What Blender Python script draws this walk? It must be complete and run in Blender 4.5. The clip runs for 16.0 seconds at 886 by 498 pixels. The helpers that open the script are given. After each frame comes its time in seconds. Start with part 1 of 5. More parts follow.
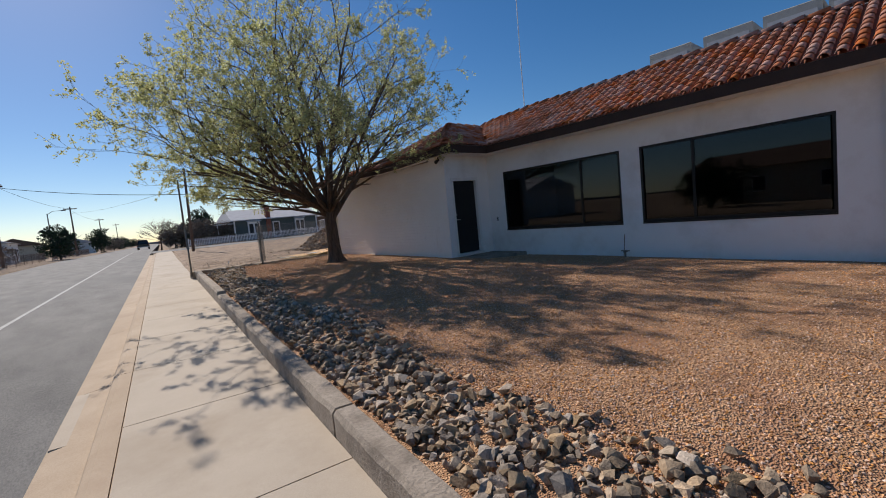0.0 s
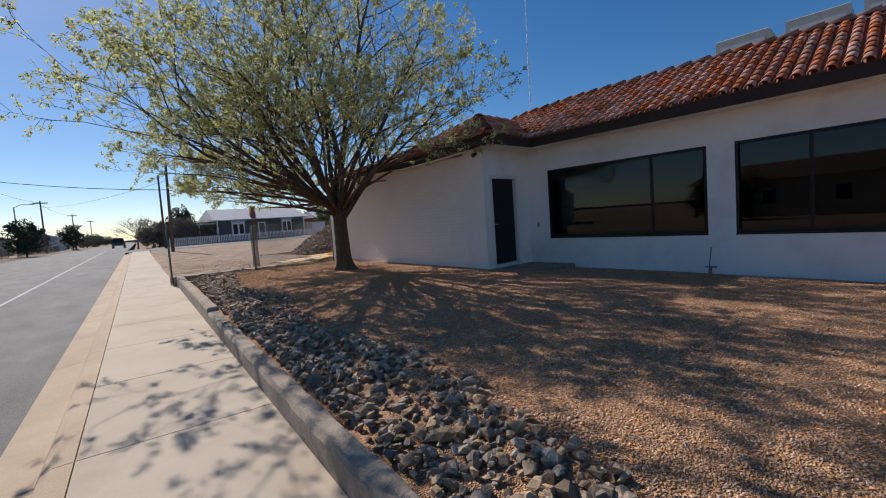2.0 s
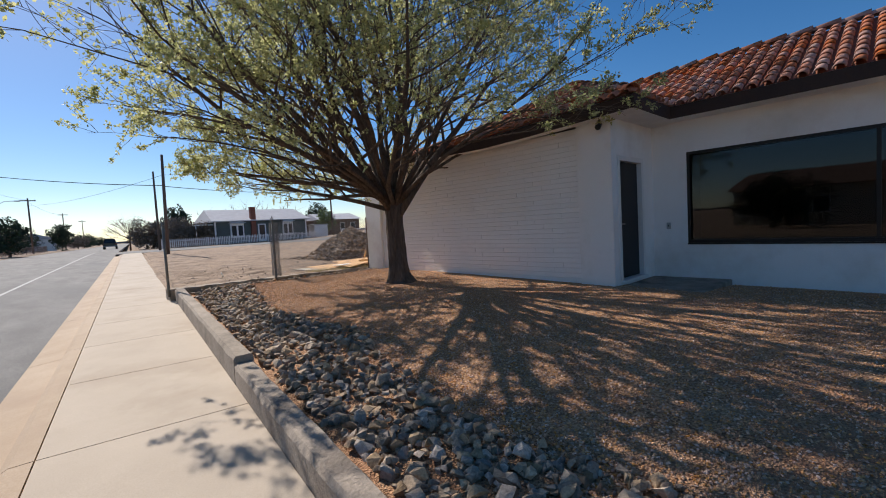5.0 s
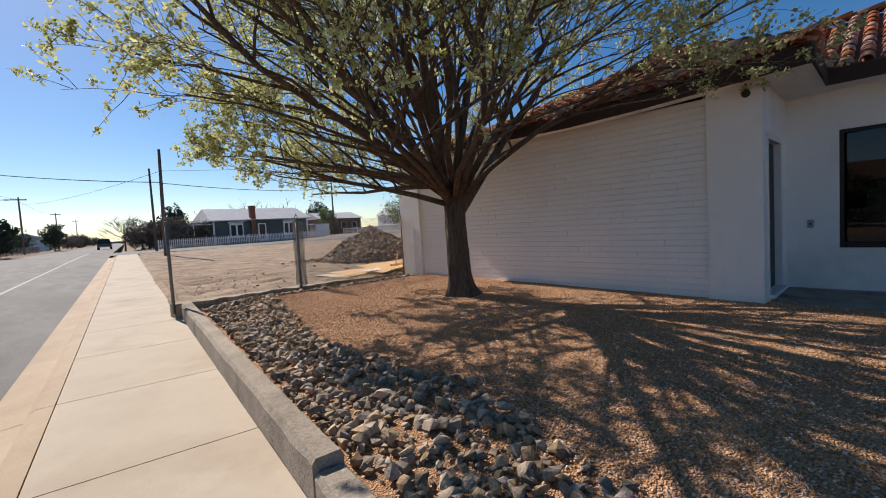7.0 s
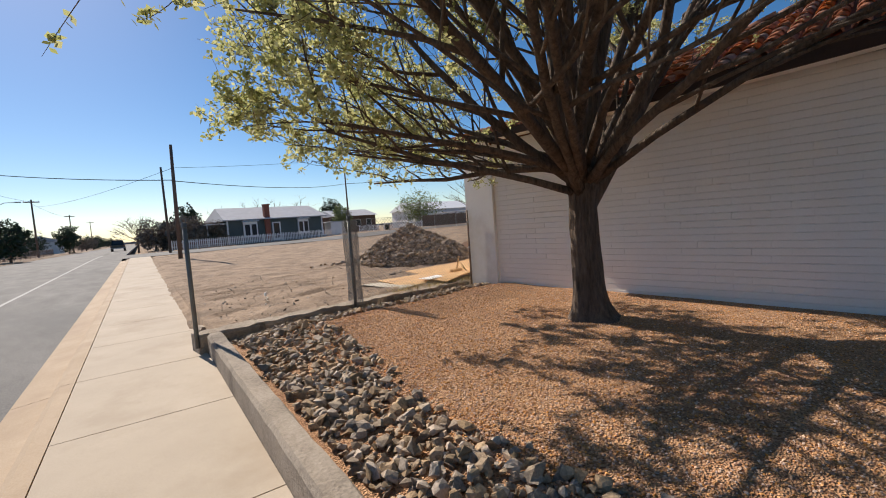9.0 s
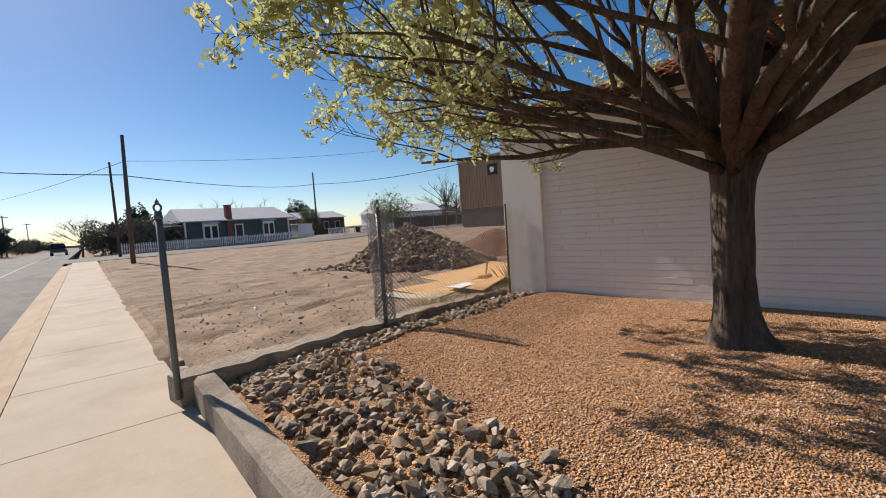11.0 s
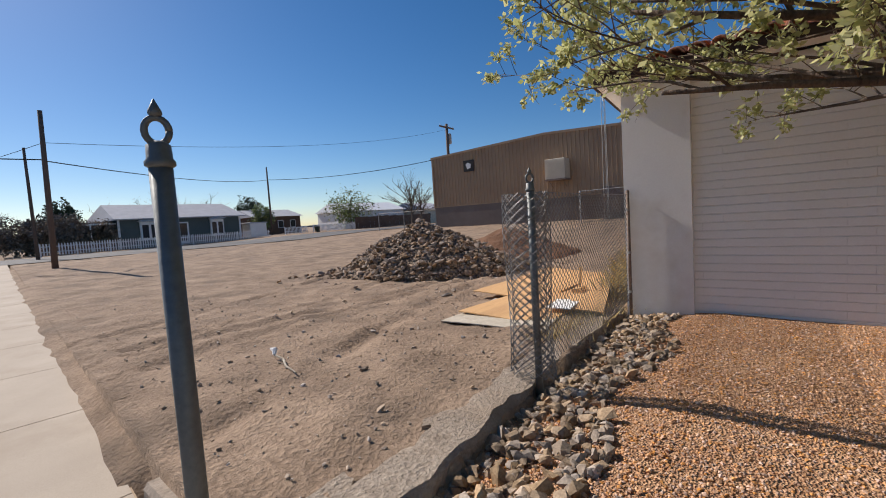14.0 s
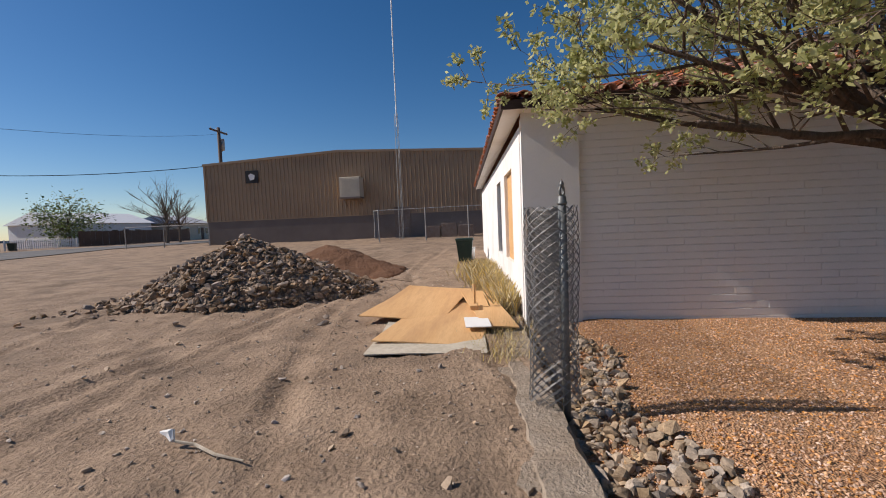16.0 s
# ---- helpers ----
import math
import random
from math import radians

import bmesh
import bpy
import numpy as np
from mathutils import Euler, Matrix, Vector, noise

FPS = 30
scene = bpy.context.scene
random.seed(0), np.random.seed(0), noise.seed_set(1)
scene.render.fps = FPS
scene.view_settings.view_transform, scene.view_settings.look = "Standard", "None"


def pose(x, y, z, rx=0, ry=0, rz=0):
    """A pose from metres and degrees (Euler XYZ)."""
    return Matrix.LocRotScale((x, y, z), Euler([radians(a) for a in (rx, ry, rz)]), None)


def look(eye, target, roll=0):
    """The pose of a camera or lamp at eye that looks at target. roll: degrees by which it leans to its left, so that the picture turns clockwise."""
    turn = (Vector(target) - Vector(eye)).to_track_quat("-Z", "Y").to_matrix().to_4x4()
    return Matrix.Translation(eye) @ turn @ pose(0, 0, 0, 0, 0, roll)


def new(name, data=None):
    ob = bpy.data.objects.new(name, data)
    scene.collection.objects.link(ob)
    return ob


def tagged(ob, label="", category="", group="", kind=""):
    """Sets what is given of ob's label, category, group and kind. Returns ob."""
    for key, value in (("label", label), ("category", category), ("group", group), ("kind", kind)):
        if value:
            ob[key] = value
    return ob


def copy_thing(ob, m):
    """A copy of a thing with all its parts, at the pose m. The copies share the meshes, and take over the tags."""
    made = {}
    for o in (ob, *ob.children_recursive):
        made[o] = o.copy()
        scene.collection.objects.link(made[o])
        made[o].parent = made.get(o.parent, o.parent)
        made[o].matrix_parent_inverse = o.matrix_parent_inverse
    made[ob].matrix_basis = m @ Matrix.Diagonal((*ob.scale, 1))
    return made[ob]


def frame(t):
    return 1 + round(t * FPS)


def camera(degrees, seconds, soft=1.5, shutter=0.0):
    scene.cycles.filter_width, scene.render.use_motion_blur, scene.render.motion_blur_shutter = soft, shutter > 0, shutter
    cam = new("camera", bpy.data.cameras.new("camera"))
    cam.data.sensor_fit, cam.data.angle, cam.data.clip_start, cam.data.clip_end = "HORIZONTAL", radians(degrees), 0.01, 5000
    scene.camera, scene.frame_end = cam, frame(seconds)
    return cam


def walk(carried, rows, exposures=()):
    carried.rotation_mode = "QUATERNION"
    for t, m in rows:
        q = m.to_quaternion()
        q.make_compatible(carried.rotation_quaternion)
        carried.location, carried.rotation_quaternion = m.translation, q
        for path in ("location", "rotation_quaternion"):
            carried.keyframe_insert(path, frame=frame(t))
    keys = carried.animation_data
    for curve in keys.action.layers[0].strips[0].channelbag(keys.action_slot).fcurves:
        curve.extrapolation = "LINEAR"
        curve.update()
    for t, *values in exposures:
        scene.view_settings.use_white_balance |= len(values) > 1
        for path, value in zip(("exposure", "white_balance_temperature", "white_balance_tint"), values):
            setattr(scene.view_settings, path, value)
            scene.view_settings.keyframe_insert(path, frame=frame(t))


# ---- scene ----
cam = camera(92.0, 16.0, 1.0)
PATH = [
    (0, (-7.852, -8.891, 1.232), (-6.564, -7.370, 1.073), -5.7),
    (0.5, (-7.656, -8.358, 1.214), (-6.381, -6.825, 1.065), -5.4),
    (1, (-7.621, -7.800, 1.192), (-6.343, -6.268, 1.049), -5.2),
    (1.5, (-7.609, -7.233, 1.182), (-6.308, -5.720, 1.047), -4.4),
    (2, (-7.535, -6.680, 1.252), (-6.188, -5.207, 1.115), -4.1),
    (2.5, (-7.563, -6.180, 1.270), (-6.185, -4.738, 1.135), -3.7),
    (3, (-7.506, -5.670, 1.268), (-6.112, -4.242, 1.134), -3.5),
    (5.5, (-6.946, -2.733, 1.206), (-5.593, -1.264, 1.091), -3.5),
    (6, (-6.997, -2.274, 1.279), (-5.665, -0.790, 1.136), -4.3),
    (6.5, (-6.884, -1.770, 1.299), (-5.550, -0.287, 1.158), -4.0),
    (7, (-6.718, -1.125, 1.278), (-5.344, 0.323, 1.160), -3.4),
    (7.5, (-6.608, -0.571, 1.260), (-5.214, 0.859, 1.146), -3.3),
    (8, (-6.440, 0.050, 1.257), (-5.038, 1.473, 1.153), -3.0),
    (8.5, (-6.342, 0.705, 1.325), (-4.973, 2.159, 1.210), -3.6),
    (9, (-6.318, 1.274, 1.382), (-4.977, 2.752, 1.248), -4.3),
    (9.5, (-6.352, 1.834, 1.335), (-5.034, 3.332, 1.202), -4.6),
    (12, (-5.874, 4.117, 1.348), (-4.332, 5.384, 1.212), -3.8),
    (12.5, (-5.796, 4.634, 1.347), (-4.248, 5.893, 1.205), -3.7),
    (13, (-5.708, 5.164, 1.357), (-4.142, 6.398, 1.204), -3.4),
    (13.5, (-5.672, 5.624, 1.356), (-4.091, 6.839, 1.193), -3.9),
    (14, (-5.560, 6.095, 1.357), (-3.961, 7.287, 1.214), -3.7),
    (14.5, (-5.544, 6.539, 1.349), (-3.893, 7.659, 1.212), -4.1),
    (15, (-5.561, 6.921, 1.324), (-3.815, 7.889, 1.206), -3.6),
    (15.5, (-5.719, 7.457, 1.399), (-3.838, 8.126, 1.283), -4.0),
    (16, (-5.675, 7.847, 1.409), (-3.692, 8.075, 1.295), -2.4),
]
walk(cam, [(t, look(eye, target, roll)) for t, eye, target, roll in PATH], [(0, 0.06, 6600, 13), (3, 0.22, 6450, 13), (6, 0.4, 6700, 13), (9, 0.38, 7000, 13), (12, 0.27, 6900, 14), (13.5, 0.2, 6600, 14), (16, 0.0, 6700, 15)])

# ---- world, sun, exposure ----
SUN_DIR = Vector((-0.035, 0.79, 0.61)).normalized()
elev, azim = math.asin(SUN_DIR.z), math.atan2(SUN_DIR.x, SUN_DIR.y)
world = bpy.data.worlds.new("sky")
scene.world = world
world.use_nodes = True
wn = world.node_tree
sky = wn.nodes.new("ShaderNodeTexSky")
sky.sky_type, sky.sun_disc = "NISHITA", False
sky.sun_elevation, sky.sun_rotation = elev, azim
sky.altitude, sky.air_density, sky.dust_density, sky.ozone_density = 1300, 1.0, 0.7, 3.0
wn.nodes["Background"].inputs["Strength"].default_value = 0.085
tone = wn.nodes.new("ShaderNodeHueSaturation")
tone.inputs["Saturation"].default_value = 1.3
wn.links.new(sky.outputs[0], tone.inputs["Color"])
wn.links.new(tone.outputs[0], wn.nodes["Background"].inputs["Color"])
sun = new("sun", bpy.data.lights.new("sun", "SUN"))
sun.data.energy, sun.data.angle, sun.data.color = 5.0, radians(0.53), (1.0, 0.95, 0.87)
sun.matrix_world = look((0, 0, 20), Vector((0, 0, 20)) - SUN_DIR)


# ---- materials ----
def material(name, c1, c2, rough=0.85, scale=3.0, fine=60.0, bump=0.2, metal=0.0, depth=0.01, per="", spread=0.25, stain=None, stain_scale=0.6, specular=0.35, stretch=(1, 1, 1), kind="noise"):
    """Two colours mixed by coarse and fine noise in metres, an optional stain colour in patches, fine relief."""
    m = bpy.data.materials.new(name)
    m.use_nodes = True
    nt = m.node_tree
    bsdf = nt.nodes["Principled BSDF"]
    link = nt.links.new
    geo = nt.nodes.new("ShaderNodeNewGeometry")
    mp = nt.nodes.new("ShaderNodeMapping")
    mp.inputs["Scale"].default_value = stretch
    link(geo.outputs["Position"], mp.inputs["Vector"])

    def tex(sc, detail=4.0, rough_=0.6):
        n = nt.nodes.new("ShaderNodeTexNoise")
        n.inputs["Scale"].default_value, n.inputs["Detail"].default_value, n.inputs["Roughness"].default_value = sc, detail, rough_
        link(mp.outputs[0], n.inputs["Vector"])
        return n.outputs["Fac"]

    def ramp(value, lo, hi):
        r = nt.nodes.new("ShaderNodeMapRange")
        r.inputs["From Min"].default_value, r.inputs["From Max"].default_value = lo, hi
        link(value, r.inputs["Value"])
        return r.outputs[0]

    def mix(fac, a, b, blend="MIX"):
        n = nt.nodes.new("ShaderNodeMix")
        n.data_type, n.blend_type = "RGBA", blend
        if isinstance(fac, float):
            n.inputs["Factor"].default_value = fac
        else:
            link(fac, n.inputs["Factor"])
        for sock, v in ((n.inputs[6], a), (n.inputs[7], b)):
            if isinstance(v, tuple):
                sock.default_value = (*v, 1)
            else:
                link(v, sock)
        return n.outputs[2]

    def mean(a, b):
        n = nt.nodes.new("ShaderNodeMath")
        n.operation = "MULTIPLY_ADD"
        link(a, n.inputs[0])
        n.inputs[1].default_value = 0.5
        h = nt.nodes.new("ShaderNodeMath")
        h.operation = "MULTIPLY"
        h.inputs[1].default_value = 0.5
        link(b, h.inputs[0])
        link(h.outputs[0], n.inputs[2])
        return n.outputs[0]

    if kind == "voronoi":
        v = nt.nodes.new("ShaderNodeTexVoronoi")
        v.inputs["Scale"].default_value = fine
        link(mp.outputs[0], v.inputs["Vector"])
        sep = nt.nodes.new("ShaderNodeSeparateColor")
        link(v.outputs["Color"], sep.inputs[0])
        small, height = sep.outputs[0], v.outputs["Distance"]
    else:
        small = tex(fine, 5.0)
        height = small
    color = mix(ramp(mean(tex(scale), small), 0.34 if kind == "noise" else 0.25, 0.66 if kind == "noise" else 0.75), c1, c2)
    if stain:
        color = mix(ramp(tex(stain_scale, 6.0, 0.65), 0.5, 0.72), color, stain)
    if per:
        if per == "object":
            rnd = nt.nodes.new("ShaderNodeObjectInfo").outputs["Random"]
        else:
            rnd = geo.outputs["Random Per Island"]
        value = nt.nodes.new("ShaderNodeHueSaturation")
        v = nt.nodes.new("ShaderNodeMapRange")
        v.inputs["To Min"].default_value, v.inputs["To Max"].default_value = 1 - spread, 1 + spread
        link(rnd, v.inputs["Value"])
        link(v.outputs[0], value.inputs["Value"])
        s = nt.nodes.new("ShaderNodeMapRange")
        s.inputs["From Min"].default_value, s.inputs["From Max"].default_value = 0.0, 1.0
        s.inputs["To Min"].default_value, s.inputs["To Max"].default_value = 1.25, 0.6
        w = nt.nodes.new("ShaderNodeMath")
        w.operation = "MULTIPLY"
        w.inputs[1].default_value = 7.31
        link(rnd, w.inputs[0])
        fr = nt.nodes.new("ShaderNodeMath")
        fr.operation = "FRACT"
        link(w.outputs[0], fr.inputs[0])
        link(fr.outputs[0], s.inputs["Value"])
        link(s.outputs[0], value.inputs["Saturation"])
        link(color, value.inputs["Color"])
        color = value.outputs[0]
    link(color, bsdf.inputs["Base Color"])
    bsdf.inputs["Roughness"].default_value, bsdf.inputs["Metallic"].default_value = rough, metal
    bsdf.inputs["Specular IOR Level"].default_value = specular
    if bump:
        b = nt.nodes.new("ShaderNodeBump")
        b.inputs["Strength"].default_value, b.inputs["Distance"].default_value = bump, depth
        link(height, b.inputs["Height"])
        link(b.outputs[0], bsdf.inputs["Normal"])
    return m


M = {}
M["asphalt"] = material("asphalt", (0.07, 0.068, 0.066), (0.185, 0.176, 0.166), 0.88, 1.6, 70, 0.8, depth=0.008, stain=(0.085, 0.085, 0.085), stain_scale=0.35, stretch=(1, 0.35, 1))
M["road_paint"] = material("road_paint", (0.38, 0.38, 0.37), (0.22, 0.22, 0.215), 0.8, 6, 70, 0.2)
M["sidewalk"] = material("sidewalk", (0.40, 0.33, 0.255), (0.50, 0.42, 0.33), 0.9, 1.2, 120, 0.25, depth=0.003, stain=(0.37, 0.295, 0.22), stain_scale=0.8)
M["gutter"] = material("gutter", (0.36, 0.26, 0.17), (0.49, 0.38, 0.275), 0.9, 1.5, 90, 0.3, depth=0.004, stain=(0.36, 0.26, 0.18), stain_scale=0.7)
M["old_concrete"] = material("old_concrete", (0.22, 0.18, 0.14), (0.42, 0.35, 0.28), 0.95, 3, 45, 0.9, depth=0.012, stain=(0.15, 0.12, 0.095), stain_scale=2.0)
M["dirt"] = material("dirt", (0.175, 0.116, 0.074), (0.42, 0.30, 0.205), 0.97, 1.7, 26, 1.0, depth=0.03, stain=(0.17, 0.12, 0.082), stain_scale=0.9)
M["clod_stuff"] = material("clod_stuff", (0.30, 0.225, 0.165), (0.52, 0.415, 0.32), 0.96, 9, 70, 0.6, depth=0.008, per="island", spread=0.35)
M["edge_concrete"] = material("edge_concrete", (0.24, 0.185, 0.135), (0.47, 0.385, 0.30), 0.95, 5, 40, 1.0, depth=0.025, stain=(0.22, 0.16, 0.11), stain_scale=2.5)
M["pile_earth"] = material("pile_earth", (0.10, 0.07, 0.048), (0.30, 0.22, 0.155), 0.97, 6, 17, 1.0, depth=0.06, kind="voronoi")
M["gravel"] = material("gravel", (0.235, 0.112, 0.055), (0.64, 0.38, 0.21), 0.95, 2.2, 80, 1.0, depth=0.018, kind="voronoi", stain=(0.36, 0.18, 0.10), stain_scale=0.8)
M["pebble"] = material("pebble", (0.36, 0.172, 0.08), (0.72, 0.43, 0.235), 0.95, 9, 60, 0.2, per="island", spread=0.4)
M["rock"] = material("rock", (0.185, 0.132, 0.088), (0.48, 0.36, 0.245), 0.9, 9, 70, 0.6, depth=0.01, per="object", spread=0.45)
M["rock_stuff"] = material("rock_stuff", (0.185, 0.132, 0.088), (0.48, 0.36, 0.245), 0.9, 9, 70, 0.6, depth=0.01, per="island", spread=0.45)
M["rubble"] = material("rubble", (0.18, 0.122, 0.08), (0.41, 0.295, 0.2), 0.95, 9, 70, 0.6, depth=0.01, per="object", spread=0.45)
M["rubble_stuff"] = material("rubble_stuff", (0.18, 0.122, 0.08), (0.41, 0.295, 0.2), 0.95, 9, 70, 0.6, depth=0.01, per="island", spread=0.45)
M["red_dirt"] = material("red_dirt", (0.115, 0.054, 0.027), (0.215, 0.108, 0.058), 0.97, 2.5, 14, 1.0, depth=0.07)
M["stucco"] = material("stucco", (0.76, 0.74, 0.71), (0.82, 0.80, 0.77), 0.85, 1.2, 60, 0.25, depth=0.006, stain=(0.66, 0.62, 0.57), stain_scale=0.9)
M["brick"] = material("brick", (0.76, 0.74, 0.71), (0.82, 0.80, 0.77), 0.8, 1.5, 50, 0.35, depth=0.006, per="object", spread=0.006)
M["mortar"] = material("mortar", (0.72, 0.70, 0.67), (0.78, 0.76, 0.73), 0.9, 3, 60, 0.3)
M["fascia"] = material("fascia", (0.035, 0.018, 0.012), (0.055, 0.03, 0.02), 0.7, 3, 40, 0.2)
M["tile"] = material("tile", (0.34, 0.115, 0.06), (0.50, 0.21, 0.125), 0.85, 5, 50, 0.3, depth=0.005, per="object", spread=0.22, stain=(0.22, 0.10, 0.07), stain_scale=1.7)
M["tile_stuff"] = material("tile_stuff", (0.34, 0.115, 0.06), (0.50, 0.21, 0.125), 0.85, 5, 50, 0.3, depth=0.005, per="island", spread=0.22, stain=(0.22, 0.10, 0.07), stain_scale=1.7)
M["tile_pan"] = material("tile_pan", (0.24, 0.085, 0.05), (0.33, 0.13, 0.08), 0.9, 4, 40, 0.3)
M["roofing"] = material("roofing", (0.30, 0.29, 0.28), (0.38, 0.37, 0.36), 0.9, 1, 40, 0.2)
M["door_black"] = material("door_black", (0.012, 0.010, 0.010), (0.022, 0.019, 0.018), 0.45, 2, 60, 0.05)
M["frame_white"] = material("frame_white", (0.68, 0.66, 0.62), (0.75, 0.73, 0.70), 0.6, 2, 60, 0.05)
M["window_metal"] = material("window_metal", (0.02, 0.017, 0.015), (0.035, 0.03, 0.027), 0.4, 3, 60, 0.05, metal=0.6)
# near-black colour that stands in for the shade of unlit rooms
M["unlit_interior"] = material("unlit_interior", (0.02, 0.018, 0.016), (0.04, 0.036, 0.03), 0.9, 0.7, 20, 0.1)
M["bark"] = material("bark", (0.05, 0.034, 0.025), (0.17, 0.125, 0.095), 0.95, 9, 30, 1.0, depth=0.04, stretch=(1, 1, 0.18))
M["twig"] = material("twig", (0.10, 0.07, 0.05), (0.17, 0.125, 0.09), 0.9, 5, 40, 0.2)
M["steel_post"] = material("steel_post", (0.13, 0.14, 0.14), (0.20, 0.21, 0.205), 0.55, 4, 50, 0.15, metal=0.5, stain=(0.17, 0.13, 0.10), stain_scale=3.5)
M["galvanized"] = material("galvanized", (0.30, 0.29, 0.275), (0.42, 0.41, 0.39), 0.6, 4, 60, 0.1, metal=0.35)
M["wire"] = material("wire", (0.17, 0.165, 0.16), (0.28, 0.27, 0.26), 0.6, 4, 60, 0, metal=0.35)
M["rust"] = material("rust", (0.16, 0.10, 0.07), (0.30, 0.24, 0.20), 0.7, 6, 50, 0.2, metal=0.3)
M["plywood"] = material("plywood", (0.55, 0.31, 0.13), (0.68, 0.42, 0.20), 0.8, 2.5, 30, 0.15, stretch=(0.25, 2, 1), stain=(0.46, 0.26, 0.12), stain_scale=1.2)
M["osb"] = material("osb", (0.42, 0.36, 0.27), (0.58, 0.52, 0.42), 0.85, 6, 25, 0.2, stain=(0.27, 0.22, 0.17), stain_scale=3.5)
M["white_board"] = material("white_board", (0.72, 0.71, 0.68), (0.8, 0.79, 0.77), 0.7, 2, 40, 0.05)
M["tan_metal"] = material("tan_metal", (0.33, 0.22, 0.135), (0.38, 0.26, 0.165), 0.5, 0.5, 20, 0.1, stain=(0.29, 0.19, 0.12), stain_scale=0.4)
M["grey_block"] = material("grey_block", (0.15, 0.12, 0.105), (0.20, 0.165, 0.145), 0.9, 1, 20, 0.3)
M["cooler_paint"] = material("cooler_paint", (0.5, 0.43, 0.33), (0.6, 0.53, 0.42), 0.6, 2, 30, 0.1)
M["dark_metal"] = material("dark_metal", (0.02, 0.018, 0.018), (0.035, 0.03, 0.03), 0.6, 3, 30, 0.1)
M["pole_wood"] = material("pole_wood", (0.10, 0.07, 0.055), (0.17, 0.12, 0.095), 0.9, 3, 30, 0.4, stretch=(1, 1, 0.2))
M["white_paint"] = material("white_paint", (0.70, 0.70, 0.70), (0.80, 0.80, 0.80), 0.6, 2, 40, 0.05)
M["house_wall"] = material("house_wall", (0.075, 0.095, 0.095), (0.10, 0.125, 0.125), 0.8, 1, 20, 0.1)
M["shingle"] = material("shingle", (0.40, 0.40, 0.42), (0.52, 0.52, 0.54), 0.9, 1.5, 12, 0.3)
M["red_brick"] = material("red_brick", (0.22, 0.075, 0.05), (0.30, 0.115, 0.08), 0.9, 4, 30, 0.3)
M["pane"] = material("pane", (0.03, 0.035, 0.04), (0.05, 0.055, 0.06), 0.08, 1, 5, 0)
M["car_paint"] = material("car_paint", (0.012, 0.014, 0.017), (0.02, 0.022, 0.025), 0.2, 1, 20, 0, specular=0.5)
M["rubber"] = material("rubber", (0.015, 0.015, 0.015), (0.03, 0.03, 0.03), 0.9, 5, 40, 0.1)
M["bin_green"] = material("bin_green", (0.008, 0.022, 0.016), (0.014, 0.032, 0.024), 0.45, 3, 40, 0.05)
M["dry_grass"] = material("dry_grass", (0.42, 0.31, 0.13), (0.60, 0.47, 0.22), 0.9, 4, 30, 0, per="island", spread=0.3)
M["hedge"] = material("hedge", (0.16, 0.12, 0.085), (0.27, 0.205, 0.15), 0.95, 2, 20, 0, per="island", spread=0.4)
M["evergreen"] = material("evergreen", (0.025, 0.04, 0.02), (0.06, 0.085, 0.04), 0.9, 2, 20, 0, per="island", spread=0.4)
M["spring_green"] = material("spring_green", (0.15, 0.19, 0.06), (0.26, 0.29, 0.10), 0.9, 2, 20, 0, per="island", spread=0.35)
M["wood_fence"] = material("wood_fence", (0.10, 0.06, 0.045), (0.17, 0.11, 0.08), 0.9, 2, 30, 0.2)
M["cable"] = material("cable", (0.012, 0.012, 0.012), (0.02, 0.02, 0.02), 0.7, 3, 30, 0)
# bluish tone stands in for the haze over far hills
M["hazed_hill"] = material("hazed_hill", (0.16, 0.17, 0.2), (0.22, 0.22, 0.25), 1.0, 0.01, 0.2, 0)

# leaves let light through
leaf = bpy.data.materials.new("leaf")
leaf.use_nodes = True
ln = leaf.node_tree
lgeo = ln.nodes.new("ShaderNodeNewGeometry")
lramp = ln.nodes.new("ShaderNodeValToRGB")
lramp.color_ramp.elements[0].color, lramp.color_ramp.elements[1].color = (0.31, 0.33, 0.115, 1), (0.64, 0.62, 0.32, 1)
ln.links.new(lgeo.outputs["Random Per Island"], lramp.inputs[0])
lb = ln.nodes["Principled BSDF"]
lb.inputs["Roughness"].default_value = 0.6
ln.links.new(lramp.outputs[0], lb.inputs["Base Color"])
ltr = ln.nodes.new("ShaderNodeBsdfTranslucent")
ln.links.new(lramp.outputs[0], ltr.inputs["Color"])
lmix = ln.nodes.new("ShaderNodeMixShader")
lmix.inputs[0].default_value = 0.55
ln.links.new(lb.outputs[0], lmix.inputs[1])
ln.links.new(ltr.outputs[0], lmix.inputs[2])
ln.links.new(lmix.outputs[0], ln.nodes["Material Output"].inputs["Surface"])
M["leaf"] = leaf

glass = bpy.data.materials.new("tinted_glass")
glass.use_nodes = True
gb = glass.node_tree.nodes["Principled BSDF"]
gb.inputs["Base Color"].default_value = (0.10, 0.12, 0.15, 1)
gb.inputs["Roughness"].default_value, gb.inputs["Transmission Weight"].default_value, gb.inputs["IOR"].default_value = 0.01, 1.0, 1.45
M["glass"] = glass


# ---- mesh helpers ----
def data(name, verts, faces, mat, smooth=False):
    me = bpy.data.meshes.new(name)
    me.from_pydata([tuple(v) for v in verts], [], faces)
    me.materials.append(M[mat])
    if smooth:
        me.polygons.foreach_set("use_smooth", [True] * len(me.polygons))
    me.update()
    return me


